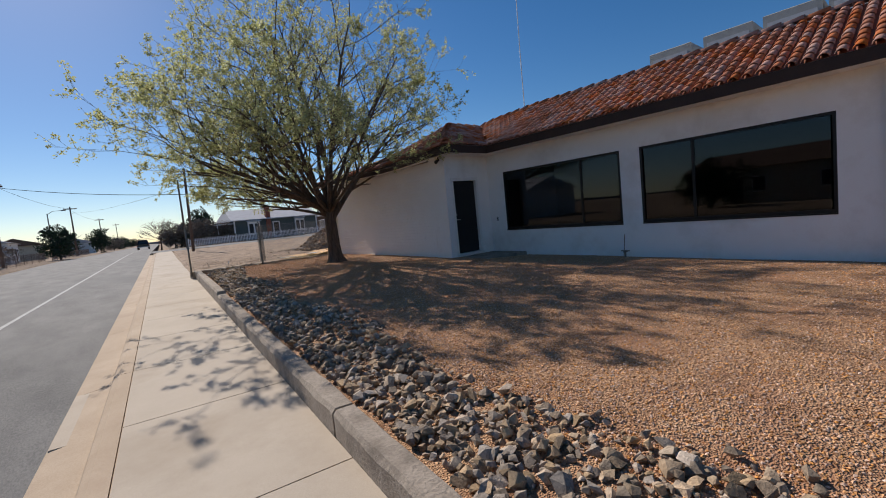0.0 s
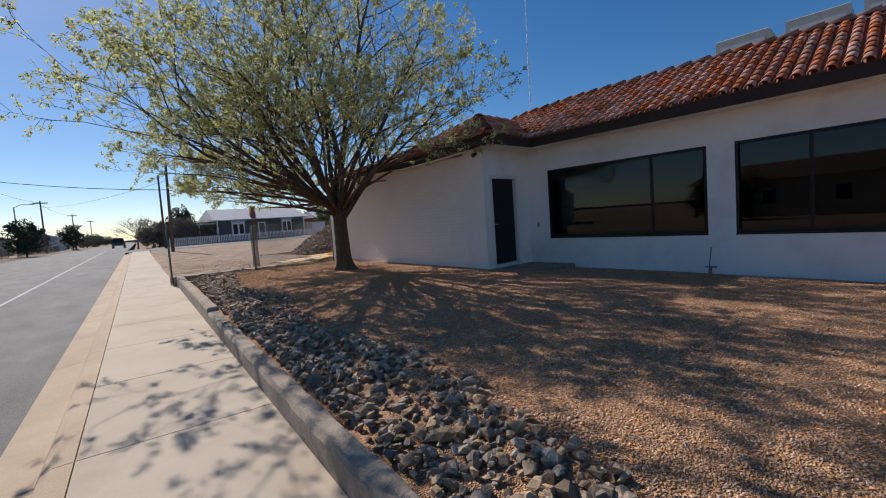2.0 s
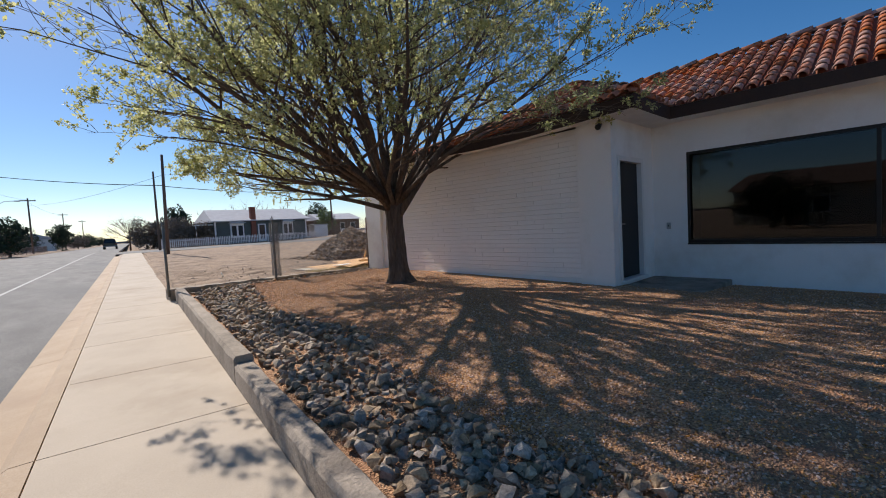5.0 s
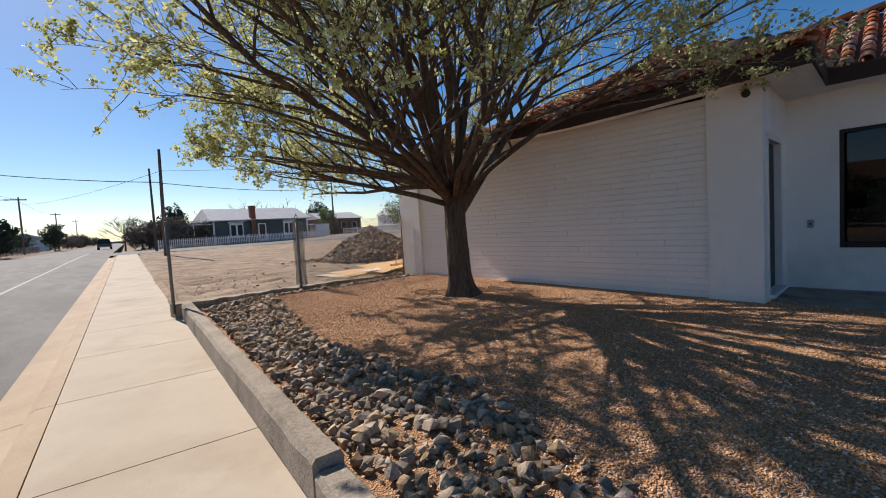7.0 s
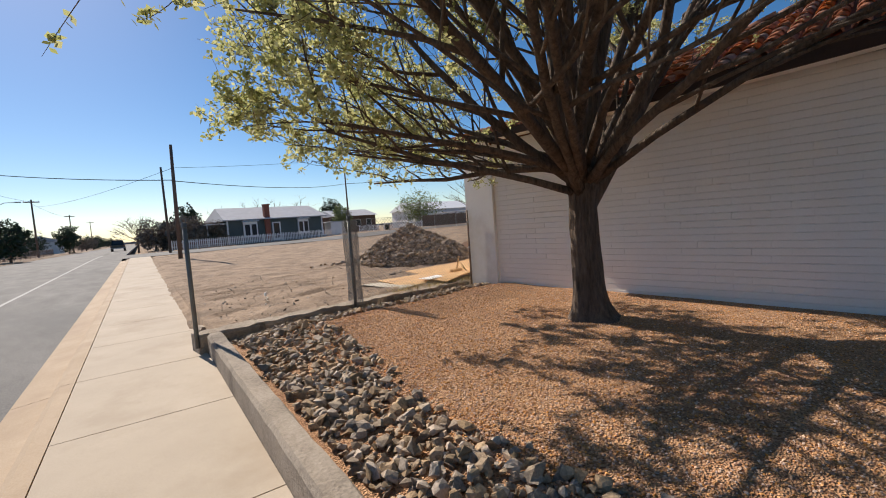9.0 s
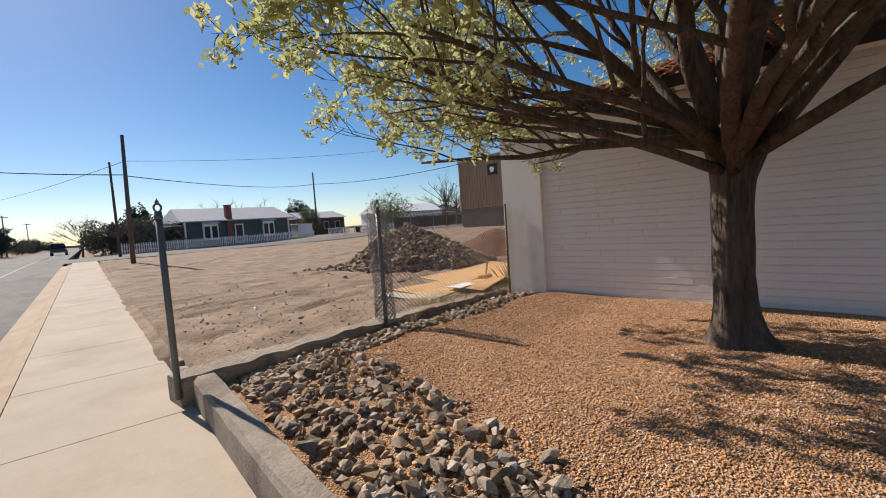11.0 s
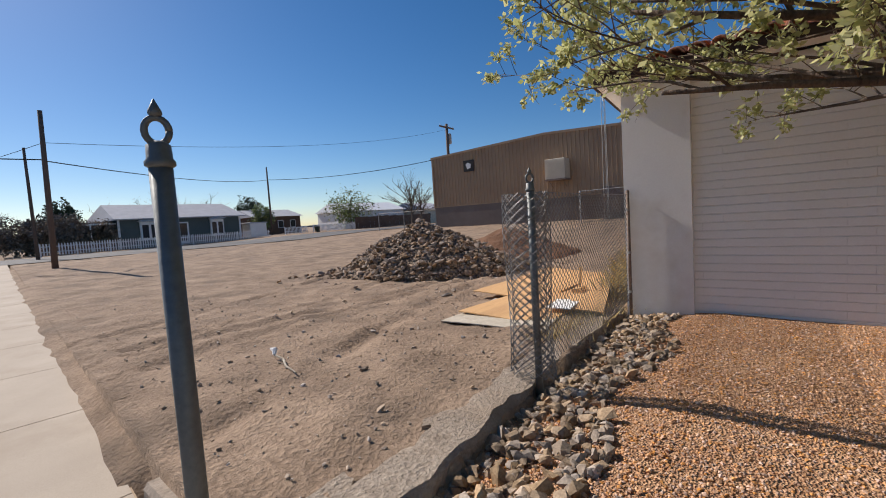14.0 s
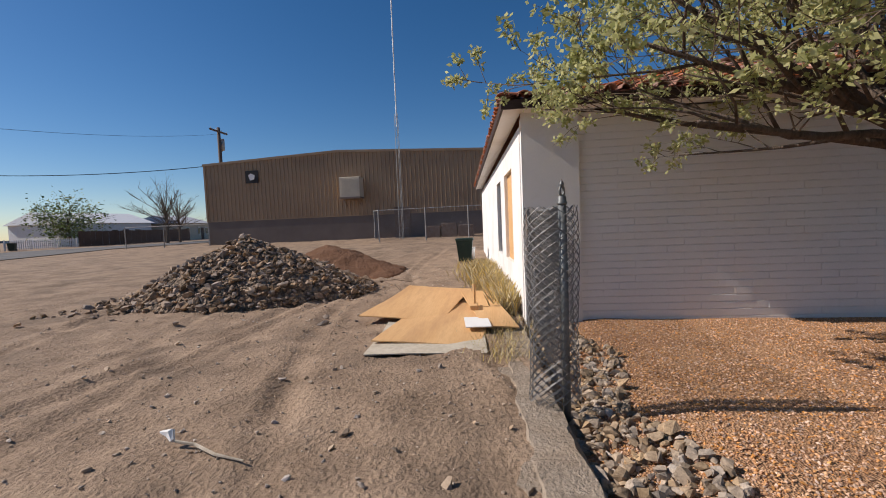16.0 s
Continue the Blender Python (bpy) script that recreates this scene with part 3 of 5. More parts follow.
f.add([(-(OV + 0.03), north(-(OV + 0.03)) + EN, EAVE - 0.2), (12, north(12) + EN, EAVE - 0.2), (12, north(12) + EN + 0.03, EAVE - 0.2), (-(OV + 0.03), north(-(OV + 0.03)) + EN + 0.03, EAVE - 0.2)] +
      [(-(OV + 0.03), north(-(OV + 0.03)) + EN, EAVE), (12, north(12) + EN, EAVE), (12, north(12) + EN + 0.03, EAVE), (-(OV + 0.03), north(-(OV + 0.03)) + EN + 0.03, EAVE)],
      [(3, 2, 1, 0), (4, 5, 6, 7), (0, 1, 5, 4), (1, 2, 6, 5), (2, 3, 7, 6), (3, 0, 4, 7)])
structure("fascia", f, "fascia", "dark brown fascia board below the tiles")
f = Shape()
f.prism([(EX, -13.2), (WX, -13.2), (WX, EY), (EX, EY)], EAVE - 0.18, EAVE - 0.165).prism([(-OV, EY), (WX, EY), (WX, 0.0), (-OV, 0.0)], EAVE - 0.18, EAVE - 0.165)
f.prism([(-OV, 0.0), (0.0, 0.0), (0.0, north(0)), (-OV, north(-OV) + EN)], EAVE - 0.18, EAVE - 0.165).prism([(0, north(0)), (12, north(12)), (12, north(12) + EN), (-OV, north(-OV) + EN)], EAVE - 0.18, EAVE - 0.165)
structure("soffit", f, "stucco", "white painted soffit under the eave")

# roof slopes, each as eave start, eave end, top end, top start
TOPN = north(1.9) + EN - RUN
SLOPES = {
    "main": [(EX, -13.2), (EX, EY), (EX + RUN, EY + RUN), (EX + RUN, -13.2)],
    "south": [(-(OV + 0.03), EY), (EX, EY), (EX + RUN, EY + RUN), (-(OV + 0.03) + RUN, EY + RUN)],
    "wing": [(-(OV + 0.03), EY), (-(OV + 0.03), north(-(OV + 0.03)) + EN), (-(OV + 0.03) + RUN, TOPN), (-(OV + 0.03) + RUN, EY + RUN)],
    "north": [(-(OV + 0.03), north(-(OV + 0.03)) + EN), (12, north(12) + EN), (12, north(12) + EN - RUN), (-(OV + 0.03) + RUN, TOPN)],
}
roof = tagged(new("roof"), "terracotta barrel tile roof with ridge caps", kind="structure")
for name, poly in SLOPES.items():
    v = [(*q, EAVE + 0.01 if i < 2 else RIDGE) for i, q in enumerate(poly)]
    part("roof_deck", Shape().add(v, [(0, 1, 2, 3)]), "tile_pan", roof)
deck = Shape().prism([(EX + RUN, -13.2), (12, -13.2), (12, north(12) + EN - RUN), (-(OV + 0.03) + RUN, TOPN), (-(OV + 0.03) + RUN, EY + RUN), (EX + RUN, EY + RUN)], 4.0, RIDGE - 0.03)
part("flat_roof", deck, "roofing", roof)


def tile_shape(length=0.33, r0=0.066, r1=0.08, seg=6):
    """A half-round cover tile along +y, thick at its open lower end."""
    sh, v = Shape(), []
    for y, r, lift in ((0.0, r1, 0.03), (length, r0, 0.0)):
        for rr in (r, r - 0.016):
            v += [(rr * math.cos(math.pi * i / seg), y, lift + rr * 0.85 * math.sin(math.pi * i / seg)) for i in range(seg + 1)]
    n = seg + 1
    f = [(i, i + 1, 2 * n + i + 1, 2 * n + i) for i in range(seg)] + [(n + i + 1, n + i, i, i + 1)[::-1] for i in range(seg)]
    f += [(n + i, 3 * n + i, 3 * n + i + 1, n + i + 1) for i in range(seg)]
    return sh.add(v, f)


def inside(p, poly):
    sign = None
    for (x0, y0), (x1, y1) in zip(poly, poly[1:] + poly[:1]):
        c = (x1 - x0) * (p[1] - y0) - (y1 - y0) * (p[0] - x0)
        if abs(c) < 1e-9:
            continue
        if sign is None:
            sign = c > 0
        elif (c > 0) != sign:
            return False
    return True


TILE = tile_shape().mesh("tile", "tile", True)
rest = Shape()
tshape = tile_shape()
rng = random.Random(5)
placed = 0
for name, poly in SLOPES.items():
    e0, e1 = Vector((*poly[0], EAVE)), Vector((*poly[1], EAVE))
    ex = (e1 - e0).normalized()
    inward = Vector((-ex.y, ex.x, 0))
    if not inside((Vector(poly[0]).to_3d() + ex * 1.0 + inward * 0.3 + ex * 0.5)[:2], poly):
        inward = -inward
    up = (inward * RUN + Vector((0, 0, RIDGE - EAVE))).normalized()
    slant = math.hypot(RUN, RIDGE - EAVE)
    nrm = ex.cross(up)
    if nrm.z < 0:
        nrm = -nrm
    length = (e1 - e0).length + RUN
    for j in range(10):
        for i in range(int((length + RUN) / 0.2) + 1):
            a = -RUN * 0 + (i + 0.5) * 0.2 - (RUN if name in ("south", "main") else 0)
            base = e0 + ex * a + up * (j * slant / 10 - 0.03)
            mid = base + up * 0.14
            if name == "south":
                a += RUN
                base = e0 + ex * a + up * (j * slant / 10 - 0.03)
                mid = base + up * 0.14
            if not inside(mid[:2], poly):
                continue
            side = up.cross(nrm)
            m = Matrix((side, up, nrm)).transposed().to_4x4()
            m.translation = base + nrm * (0.012 + rng.uniform(-0.004, 0.004)) + up * rng.uniform(-0.012, 0.012)
            m = m @ pose(0, 0, 0, 1.5, rng.uniform(-2, 2), rng.uniform(-1.5, 1.5))
            near = (name in ("wing", "south")) and placed < 295
            if near:
                ob = new("tile", TILE)
                ob.parent = roof
                ob.matrix_basis = m
                placed += 1
            else:
                rest.add([m @ q for q in tshape.v], tshape.f)
tagged(part("tile_field", rest, "tile_stuff", roof, smooth=True), kind="stuff")


def cap_line(a, b, step=0.38):
    a, b = Vector(a), Vector(b)
    d = (b - a).normalized()
    side = d.cross(Vector((0, 0, 1))).normalized()
    m0 = Matrix((side, d, side.cross(d))).transposed().to_4x4()
    sh = tile_shape(0.46, 0.095, 0.12)
    out = Shape()
    for k in range(int((b - a).length / step) + 1):
        m = m0.copy()
        m.translation = a + d * (k * step) + Vector((0, 0, 0.03))
        out.add([m @ q for q in sh.v], sh.f)
    return out


for a, b in (((EX + RUN, -13.2, RIDGE), (EX + RUN, EY + RUN, RIDGE)), ((-(OV + 0.03) + RUN, EY + RUN, RIDGE), (EX + RUN, EY + RUN, RIDGE)), ((-(OV + 0.03) + RUN, EY + RUN, RIDGE), (-(OV + 0.03) + RUN, TOPN, RIDGE)),
             ((-(OV + 0.03), EY, EAVE), (-(OV + 0.03) + RUN, EY + RUN, RIDGE)), ((-(OV + 0.03), north(-(OV + 0.03)) + EN, EAVE), (-(OV + 0.03) + RUN, TOPN, RIDGE)), ((-(OV + 0.03) + RUN, TOPN, RIDGE), (12, north(12) + EN - RUN, RIDGE))):
    part("ridge_cap", cap_line(a, b), "tile_stuff", roof, smooth=True)


# the wing's roof is lower and flatter than the main one
def fall(y):
    return clamp((y + 0.5) / 3.0)


def flatten(y):
    return 0.45 * clamp((y - 1.4) / 4.8)


def lower(q):
    return Vector((q.x, q.y, q.z - fall(q.y) * 0.14 - flatten(q.y) * (q.z - EAVE)))


for ob in [o for o in scene.objects if o.parent == roof or o.name in ("fascia", "soffit", "roof_deck")]:
    if ob.data.users > 1:
        m = ob.matrix_basis.copy()
        axes = sorted((m.col[k].xyz for k in range(3)), key=lambda v: abs(v.normalized().z))
        k = 1 - flatten(m.translation.y)
        slope = axes[1].normalized()
        turn = slope.rotation_difference(Vector((slope.x, slope.y, slope.z * k)))
        place = lower(m.translation)
        m = turn.to_matrix().to_4x4() @ m
        m.translation = place
        ob.matrix_basis = m
    else:
        if len(ob.data.vertices) < 60:
            bm = bmesh.new()
            bm.from_mesh(ob.data)
            for _ in range(3):
                bmesh.ops.subdivide_edges(bm, edges=[e for e in bm.edges if e.calc_length() > 0.7], cuts=1, use_grid_fill=True)
            bm.to_mesh(ob.data)
            bm.free()
        for q in ob.data.vertices:
            q.co = lower(q.co)


def roof_unit(x, y, w, d, h, label):
    ob = thing("rooftop_cooler", (x, y, RIDGE - 0.04), label, "air conditioner", "units on the flat roof")
    part("body", Shape().bevel_box(-w / 2, w / 2, -d / 2, d / 2, 0.06, h, 0.02), "galvanized", ob)
    for k in range(4):
        part("louvre", Shape().box(-w / 2 - 0.02, -w / 2 - 0.001, -d / 2 + 0.09, d / 2 - 0.09, 0.2 + k * (h - 0.35) / 4, 0.2 + (k + 0.7) * (h - 0.35) / 4), "shingle", ob)
    for q in (-1, 1):
        part("skid", Shape().box(-w / 2, w / 2, q * (d / 2 - 0.1) - 0.035, q * (d / 2 - 0.1) + 0.035, 0, 0.06), "rust", ob)


for y in (-3.6, -5.0, -6.3, -7.5):
    roof_unit(5.9, y - 0.3, 1.0, 1.1, 0.97, "grey sheet-metal evaporative cooler on the roof")

# ---- the tree ----
def grow_tree():
    rng = random.Random(11)
    base = Vector((-1.55, 3.9, land(-1.55, 3.9) - 0.02))
    tree = thing("tree", base, "broad spreading shade tree with sparse yellow-green spring leaves", "tree")
    limbs, twigs, tips = [], Shape(), []
    trunk = Shape()
    pts, rad = [], []
    for k in range(29):
        t = k / 28
        z = -0.15 + 2.1 * t
        pts.append(Vector((-0.08 * clamp(z / 1.4), 0.02 * math.sin(z * 2), z)))
        rad.append(0.168 + 0.17 * math.exp(-max(z, -0.02) * 6.5) + 0.045 * math.exp(-((z - 1.78) / 0.22) ** 2) - 0.05 * clamp((z - 1.8) / 0.15))
    trunk.tube(pts, rad, 36)
    for q in trunk.v:
        a = math.atan2(q.y, q.x + 0.05)
        ridge = 0.5 - abs(noise.noise((math.cos(a) * 3.4, math.sin(a) * 3.4, q.z * 1.1)))
        lobe = noise.noise((math.cos(a) * 1.1, math.sin(a) * 1.1, q.z * 0.5 + 7))
        d = Vector((math.cos(a), math.sin(a), 0))
        q += d * (0.055 * (ridge - 0.3) + 0.05 * lobe * (1 + math.exp(-max(q.z, 0) * 4)))
    part("trunk", trunk, "bark", tree, "rough grey-brown fissured bark", True)

    def limb(shape, p, d, length, r, level, droop, dens=1.0):
        n = 5 if level < 2 else 4
        pts, rad = [p.copy()], [r]
        for i in range(n):
            d = (d + Vector((rng.gauss(0, 0.11), rng.gauss(0, 0.11), rng.gauss(0, 0.08) + droop * (i / n)))).normalized()
            p = p + d * (length / n)
            pts.append(p.copy())
            rad.append(r * (1 - 0.72 * (i + 1) / n))
        shape.tube(pts, rad, 8 if level == 0 else (6 if level == 1 else (4 if level == 2 else 3)), level < 2)
        if level >= 3:
            tips.append((pts, d))
            return
        kids = max(3, round((9, 6, 5)[level] * dens))
        for k in range(kids):
            if level == 1 and rng.random() < 0.15:
                continue
            t = (0.25, 0.4, 0.45)[level] + (0.75, 0.6, 0.55)[level] * (k + rng.random() * 0.8) / kids
            i = min(int(t * n), n - 1)
            q = pts[i].lerp(pts[i + 1], t * n - i) if t < 1 else pts[-1]
            ax = (pts[i + 1] - pts[i]).normalized()
            out = ax.orthogonal()
            out.rotate(Matrix.Rotation(rng.uniform(0, 6.283), 3, ax))
            spread = rng.uniform(0.38, 0.8)
            nd = (ax * (1 - 0.3 * spread) + out * spread + Vector((0, 0, 0.12))).normalized()
            if level < 2 and nd.z < 0.02:
                nd.z = 0.05 + 0.3 * rng.random()
                nd.normalize()
            limb(shape if level == 0 else twigs, q, nd, length * rng.uniform(0.42, 0.62) * (1.15 - 0.45 * t), max(rad[i] * 0.5, 0.004), level + 1, droop * 0.6 - 0.02, dens)

    # main limbs: heading (degrees from +x), rise (degrees), length, radius
    LIMBS = ((185, 33, 4.4, 0.09, -0.03), (212, 36, 4.3, 0.085, -0.02), (155, 38, 3.7, 0.08, -0.01), (110, 24, 3.0, 0.065, -0.02), (60, 52, 3.1, 0.07, 0.0), (8, 40, 2.6, 0.08, 0.0),
             (95, 17, 2.9, 0.06, -0.01), (75, 26, 2.8, 0.06, 0.0), (100, 38, 3.0, 0.06, 0.0), (250, 50, 4.1, 0.085, 0.0), (276, 22, 4.3, 0.06, 0.0), (335, 58, 4.3, 0.12, 0.02),
             (200, 64, 5.4, 0.10, 0.0), (100, 74, 5.4, 0.085, 0.0), (320, 72, 5.4, 0.085, 0.0), (238, 26, 4.7, 0.06, -0.01), (168, 15, 3.0, 0.06, -0.02), (192, 46, 4.3, 0.085, 0.0),
             (230, 80, 5.8, 0.09, 0.0), (127, 10, 2.8, 0.055, -0.01), (152, 18, 2.9, 0.06, -0.02), (196, 26, 4.8, 0.07, -0.01), (208, 26, 4.9, 0.065, -0.01), (222, 30, 5.1, 0.065, 0.0), (216, 50, 4.3, 0.08, 0.0), (294, 60, 4.6, 0.075, 0.0),
             (20, 72, 4.9, 0.07, 0.0), (145, 62, 5.0, 0.075, 0.0), (285, 78, 5.6, 0.075, 0.0))
    for head, rise, length, r, droop in LIMBS:
        sh = Shape()
        d = Vector((math.cos(radians(head)) * math.cos(radians(rise)), math.sin(radians(head)) * math.cos(radians(rise)), math.sin(radians(rise))))
        start = Vector((-0.08, 0, 1.38 if r > 0.11 else 1.5 + 0.42 * rng.random())) + Vector((d.x, d.y, 0)) * 0.1
        limb(sh, start, d, length, r * 0.85, 0, droop, 0.8 if 70 < head < 130 else 1.0)
        part("limb", sh, "bark", tree, smooth=True)
    tagged(part("twig_mass", twigs, "twig", tree), kind="stuff")
    v, f = [], []
    for pts, d in tips:
        for _ in range(rng.choice((2, 3, 3, 5, 6))):
            t = rng.uniform(0.15, 1.0) ** 0.6 * (len(pts) - 1)
            i = min(int(t), len(pts) - 2)
            knot = pts[i].lerp(pts[i + 1], t - i)
            for _ in range(rng.randint(4, 9)):
                q = knot + Vector((rng.gauss(0, 0.022), rng.gauss(0, 0.022), rng.gauss(0, 0.022)))
                a = Vector((rng.gauss(0, 1), rng.gauss(0, 1), rng.gauss(0, 0.8))).normalized()
                b = a.orthogonal().normalized()
                b.rotate(Matrix.Rotation(rng.uniform(0, 6.283), 3, a))
                L, W = rng.uniform(0.035, 0.07), rng.uniform(0.011, 0.019)
                k = len(v)
                v += [q, q + a * L * 0.5 + b * W, q + a * L, q + a * L * 0.5 - b * W]
                f.append((k, k + 1, k + 2, k + 3))
    ob = new("crown", data("crown", v, f, "leaf"))
    ob.parent = tree
    tagged(ob, "small pale yellow-green leaves and catkins", kind="stuff")
    return tree


grow_tree()


# ---- stones ----
def stone_mesh(name, rng, mat, flat=0.65, pts=11):
    bm = bmesh.new()
    for _ in range(pts):
        d = Vector((rng.gauss(0, 1), rng.gauss(0, 1), rng.gauss(0, 1))).normalized()
        bm.verts.new((d.x * rng.uniform(0.75, 1.0), d.y * rng.uniform(0.6, 0.95), d.z * flat * rng.uniform(0.8, 1.0)))
    r = bmesh.ops.convex_hull(bm, input=bm.verts)
    bmesh.ops.delete(bm, geom=[e for e in r["geom_interior"] if isinstance(e, bmesh.types.BMVert)], context="VERTS")
    me = bpy.data.meshes.new(name)
    bm.to_mesh(me)
    bm.free()
    me.materials.append(M[mat])
    return me


rng = random.Random(21)
STONES = {m: [stone_mesh("stone", rng, m) for _ in range(14)] for m in ("rock", "rubble")}
RAW = {m: [([v.co.copy() for v in me.vertices], [tuple(p.vertices) for p in me.polygons]) for me in ms] for m, ms in STONES.items()}
RAW["clod"] = RAW["rubble"]


def strew(owner, spots, kind, parts, name="stone"):
    """spots: x, y, z, size. Those marked first become parts, the rest one part of stuff."""
    rest = Shape()
    for k, (x, y, z, size, own) in enumerate(spots):
        j = rng.randrange(14)
        m = pose(x, y, z, rng.uniform(-35, 35), rng.uniform(-35, 35), rng.uniform(0, 360)) @ Matrix.Diagonal((size * rng.uniform(0.8, 1.25), size, size * rng.uniform(0.7, 1.0), 1))
        if own and parts > 0:
            ob = new(name, STONES[kind][j])
            ob.parent = owner
            ob.matrix_basis = m
            parts -= 1
        else:
            v, f = RAW[kind][j]
            rest.add([m @ q for q in v], f)
    tagged(part(name + "_field", rest, kind + "_stuff", owner), kind="stuff")


border = tagged(new("stone_border"), "strip of loose grey and brown river stones", "stones", kind="structure")
spots = []
for _ in range(6400):
    s = rng.uniform(-13, 7.4)
    n = 0.27 + rng.random() ** 1.15 * (0.85 + 0.18 * math.sin(s * 1.3) + rng.gauss(0, 0.06))
    x, y = street(s, n)
    if y > 7.4:
        continue
    size = clamp(rng.lognormvariate(-3.2, 0.36), 0.02, 0.075)
    spots.append((x, y, bed_z(x, y) + size * rng.uniform(0.15, 0.75), size, -7 < s < 7.1 and size > 0.038))
for _ in range(1500):
    x = rng.uniform(-4.6, -0.05)
    y = 7.42 - rng.random() ** 1.2 * (0.62 + 0.12 * math.sin(x * 3))
    size = clamp(rng.lognormvariate(-3.25, 0.33), 0.02, 0.07)
    spots.append((x, y, bed_z(x, y) + size * rng.uniform(0.15, 0.7), size, size > 0.042))
rng.shuffle(spots)
strew(border, spots, "rock", 298)

# loose gravel grains over the bed
v, f = [], []
OCT = [(0, 2, 4), (2, 1, 4), (1, 3, 4), (3, 0, 4), (2, 0, 5), (1, 2, 5), (3, 1, 5), (0, 3, 5)]
for _ in range(150000):
    y = rng.uniform(-9.5, 7.4)
    xl = -5.907 + 0.124 * y + 0.9
    x = xl + (1.9 - xl) * rng.random() ** 1.5
    if x > 0 and y > -0.02:
        continue
    r = rng.uniform(0.005, 0.0115)
    c = Vector((x, y, bed_z(x, y) + r * 0.3))
    q = Euler((rng.uniform(-0.6, 0.6), rng.uniform(-0.6, 0.6), rng.uniform(0, 6.28))).to_matrix() @ Matrix.Diagonal((r * rng.uniform(0.8, 1.6), r, r * rng.uniform(0.5, 0.9)))
    k = len(v)
    v += [c + q.col[0], c - q.col[0], c + q.col[1], c - q.col[1], c + q.col[2], c - q.col[2]]
    f += [tuple(i + k for i in t) for t in OCT]
tagged(new("gravel_grains", data("gravel_grains", v, f, "pebble")), "loose tan and orange gravel grains", "gravel", kind="stuff")

# stones, clods and sticks on the bare yard
spots = []
loose = tagged(new("loose_stones"), "scattered pebbles and clods on the dirt", "stones", kind="stuff")
while len(spots) < 5200:
    x, y = rng.uniform(-5.2, 8), rng.uniform(7.7, 17)
    if along(x, y)[1] < 0.3 or rng.random() < 0.8 * clamp((y - 8.5) / 5):
        continue
    size = clamp(rng.lognormvariate(-4.75, 0.6), 0.005, 0.045)
    s, n = along(x, y)
    spots.append((x, y, ground_z(s, n) + size * 0.3, size, False))
strew(loose, spots, "clod", 0)
stick = thing("stick", (-3.4, 9.55, 0.12), "pale dry stick with a torn end on the dirt", "stick", turn=70)
part("rod", Shape().tube([(-0.3, 0, 0.02), (-0.1, 0.03, 0.03), (0.12, 0.0, 0.03), (0.27, 0.05, 0.05)], [0.006, 0.01, 0.011, 0.008], 6), "osb", stick)
part("tip", Shape().tube([(0.26, 0.05, 0.05), (0.31, 0.03, 0.08), (0.36, 0.06, 0.09)], [0.014, 0.03, 0.008], 6), "white_board", stick)

# ---- piles ----
def pile_height(x, y, cx, cy, rx, ry, h, turn):
    c, s = math.cos(turn), math.sin(turn)
    a, b = ((x - cx) * c + (y - cy) * s) / rx, (-(x - cx) * s + (y - cy) * c) / ry
    r = math.hypot(a, b) * (1 + 0.18 * noise.noise((x * 0.9, y * 0.9, 2)))
    return h * clamp(1 - r) ** 0.9


def mound(name, cx, cy, rx, ry, h, turn, mat, label, category, seg=80):
    ob = thing(name, (0, 0, 0), label, category)
    grid = []
    for j in range(seg + 1):
        row = []
        for i in range(seg + 1):
            x, y = cx + (i / seg * 2 - 1) * max(rx, ry) * 1.15, cy + (j / seg * 2 - 1) * max(rx, ry) * 1.15
            z = pile_height(x, y, cx, cy, rx, ry, h, turn)
            row.append((x, y, land(x, y) - 0.12 + z + (0.13 + 0.06 * noise.noise((x * 3, y * 3, 0)) + 0.035 * noise.noise((x * 8, y * 8, 5)) if z > 0 else 0)))
        grid.append(row)
    part("core", Shape().sheet(grid), mat, ob, smooth=True)
    return ob


PILE = (2.85, 13.0, 2.5, 1.75, 1.25, radians(108))
pile = mound("rubble_pile", *PILE, "pile_earth", "cone-shaped heap of broken brown stones", "rock pile")
spots = []
while len(spots) < 2600:
    x, y = PILE[0] + rng.uniform(-2.9, 2.9), PILE[1] + rng.uniform(-2.9, 2.9)
    z = pile_height(x, y, *PILE)
    tail = math.hypot(x - 2.0, (y - 15.6) * 0.75) < 1.3 and rng.random() < 0.25
    if z <= 0.0 and not (tail or rng.random() < 0.012):
        continue
    size = clamp(rng.lognormvariate(-2.75, 0.35), 0.03, 0.13)
    spots.append((x, y, land(x, y) + z + size * rng.uniform(0.0, 0.7), size, x - 0.3 * y < -0.4))
strew(pile, spots, "rubble", 298)
MOUND = (7.3, 13.0, 2.8, 1.8, 0.86, radians(60))
mound("dirt_mound", *MOUND, "red_dirt", "rounded heap of reddish brown earth", "dirt pile")

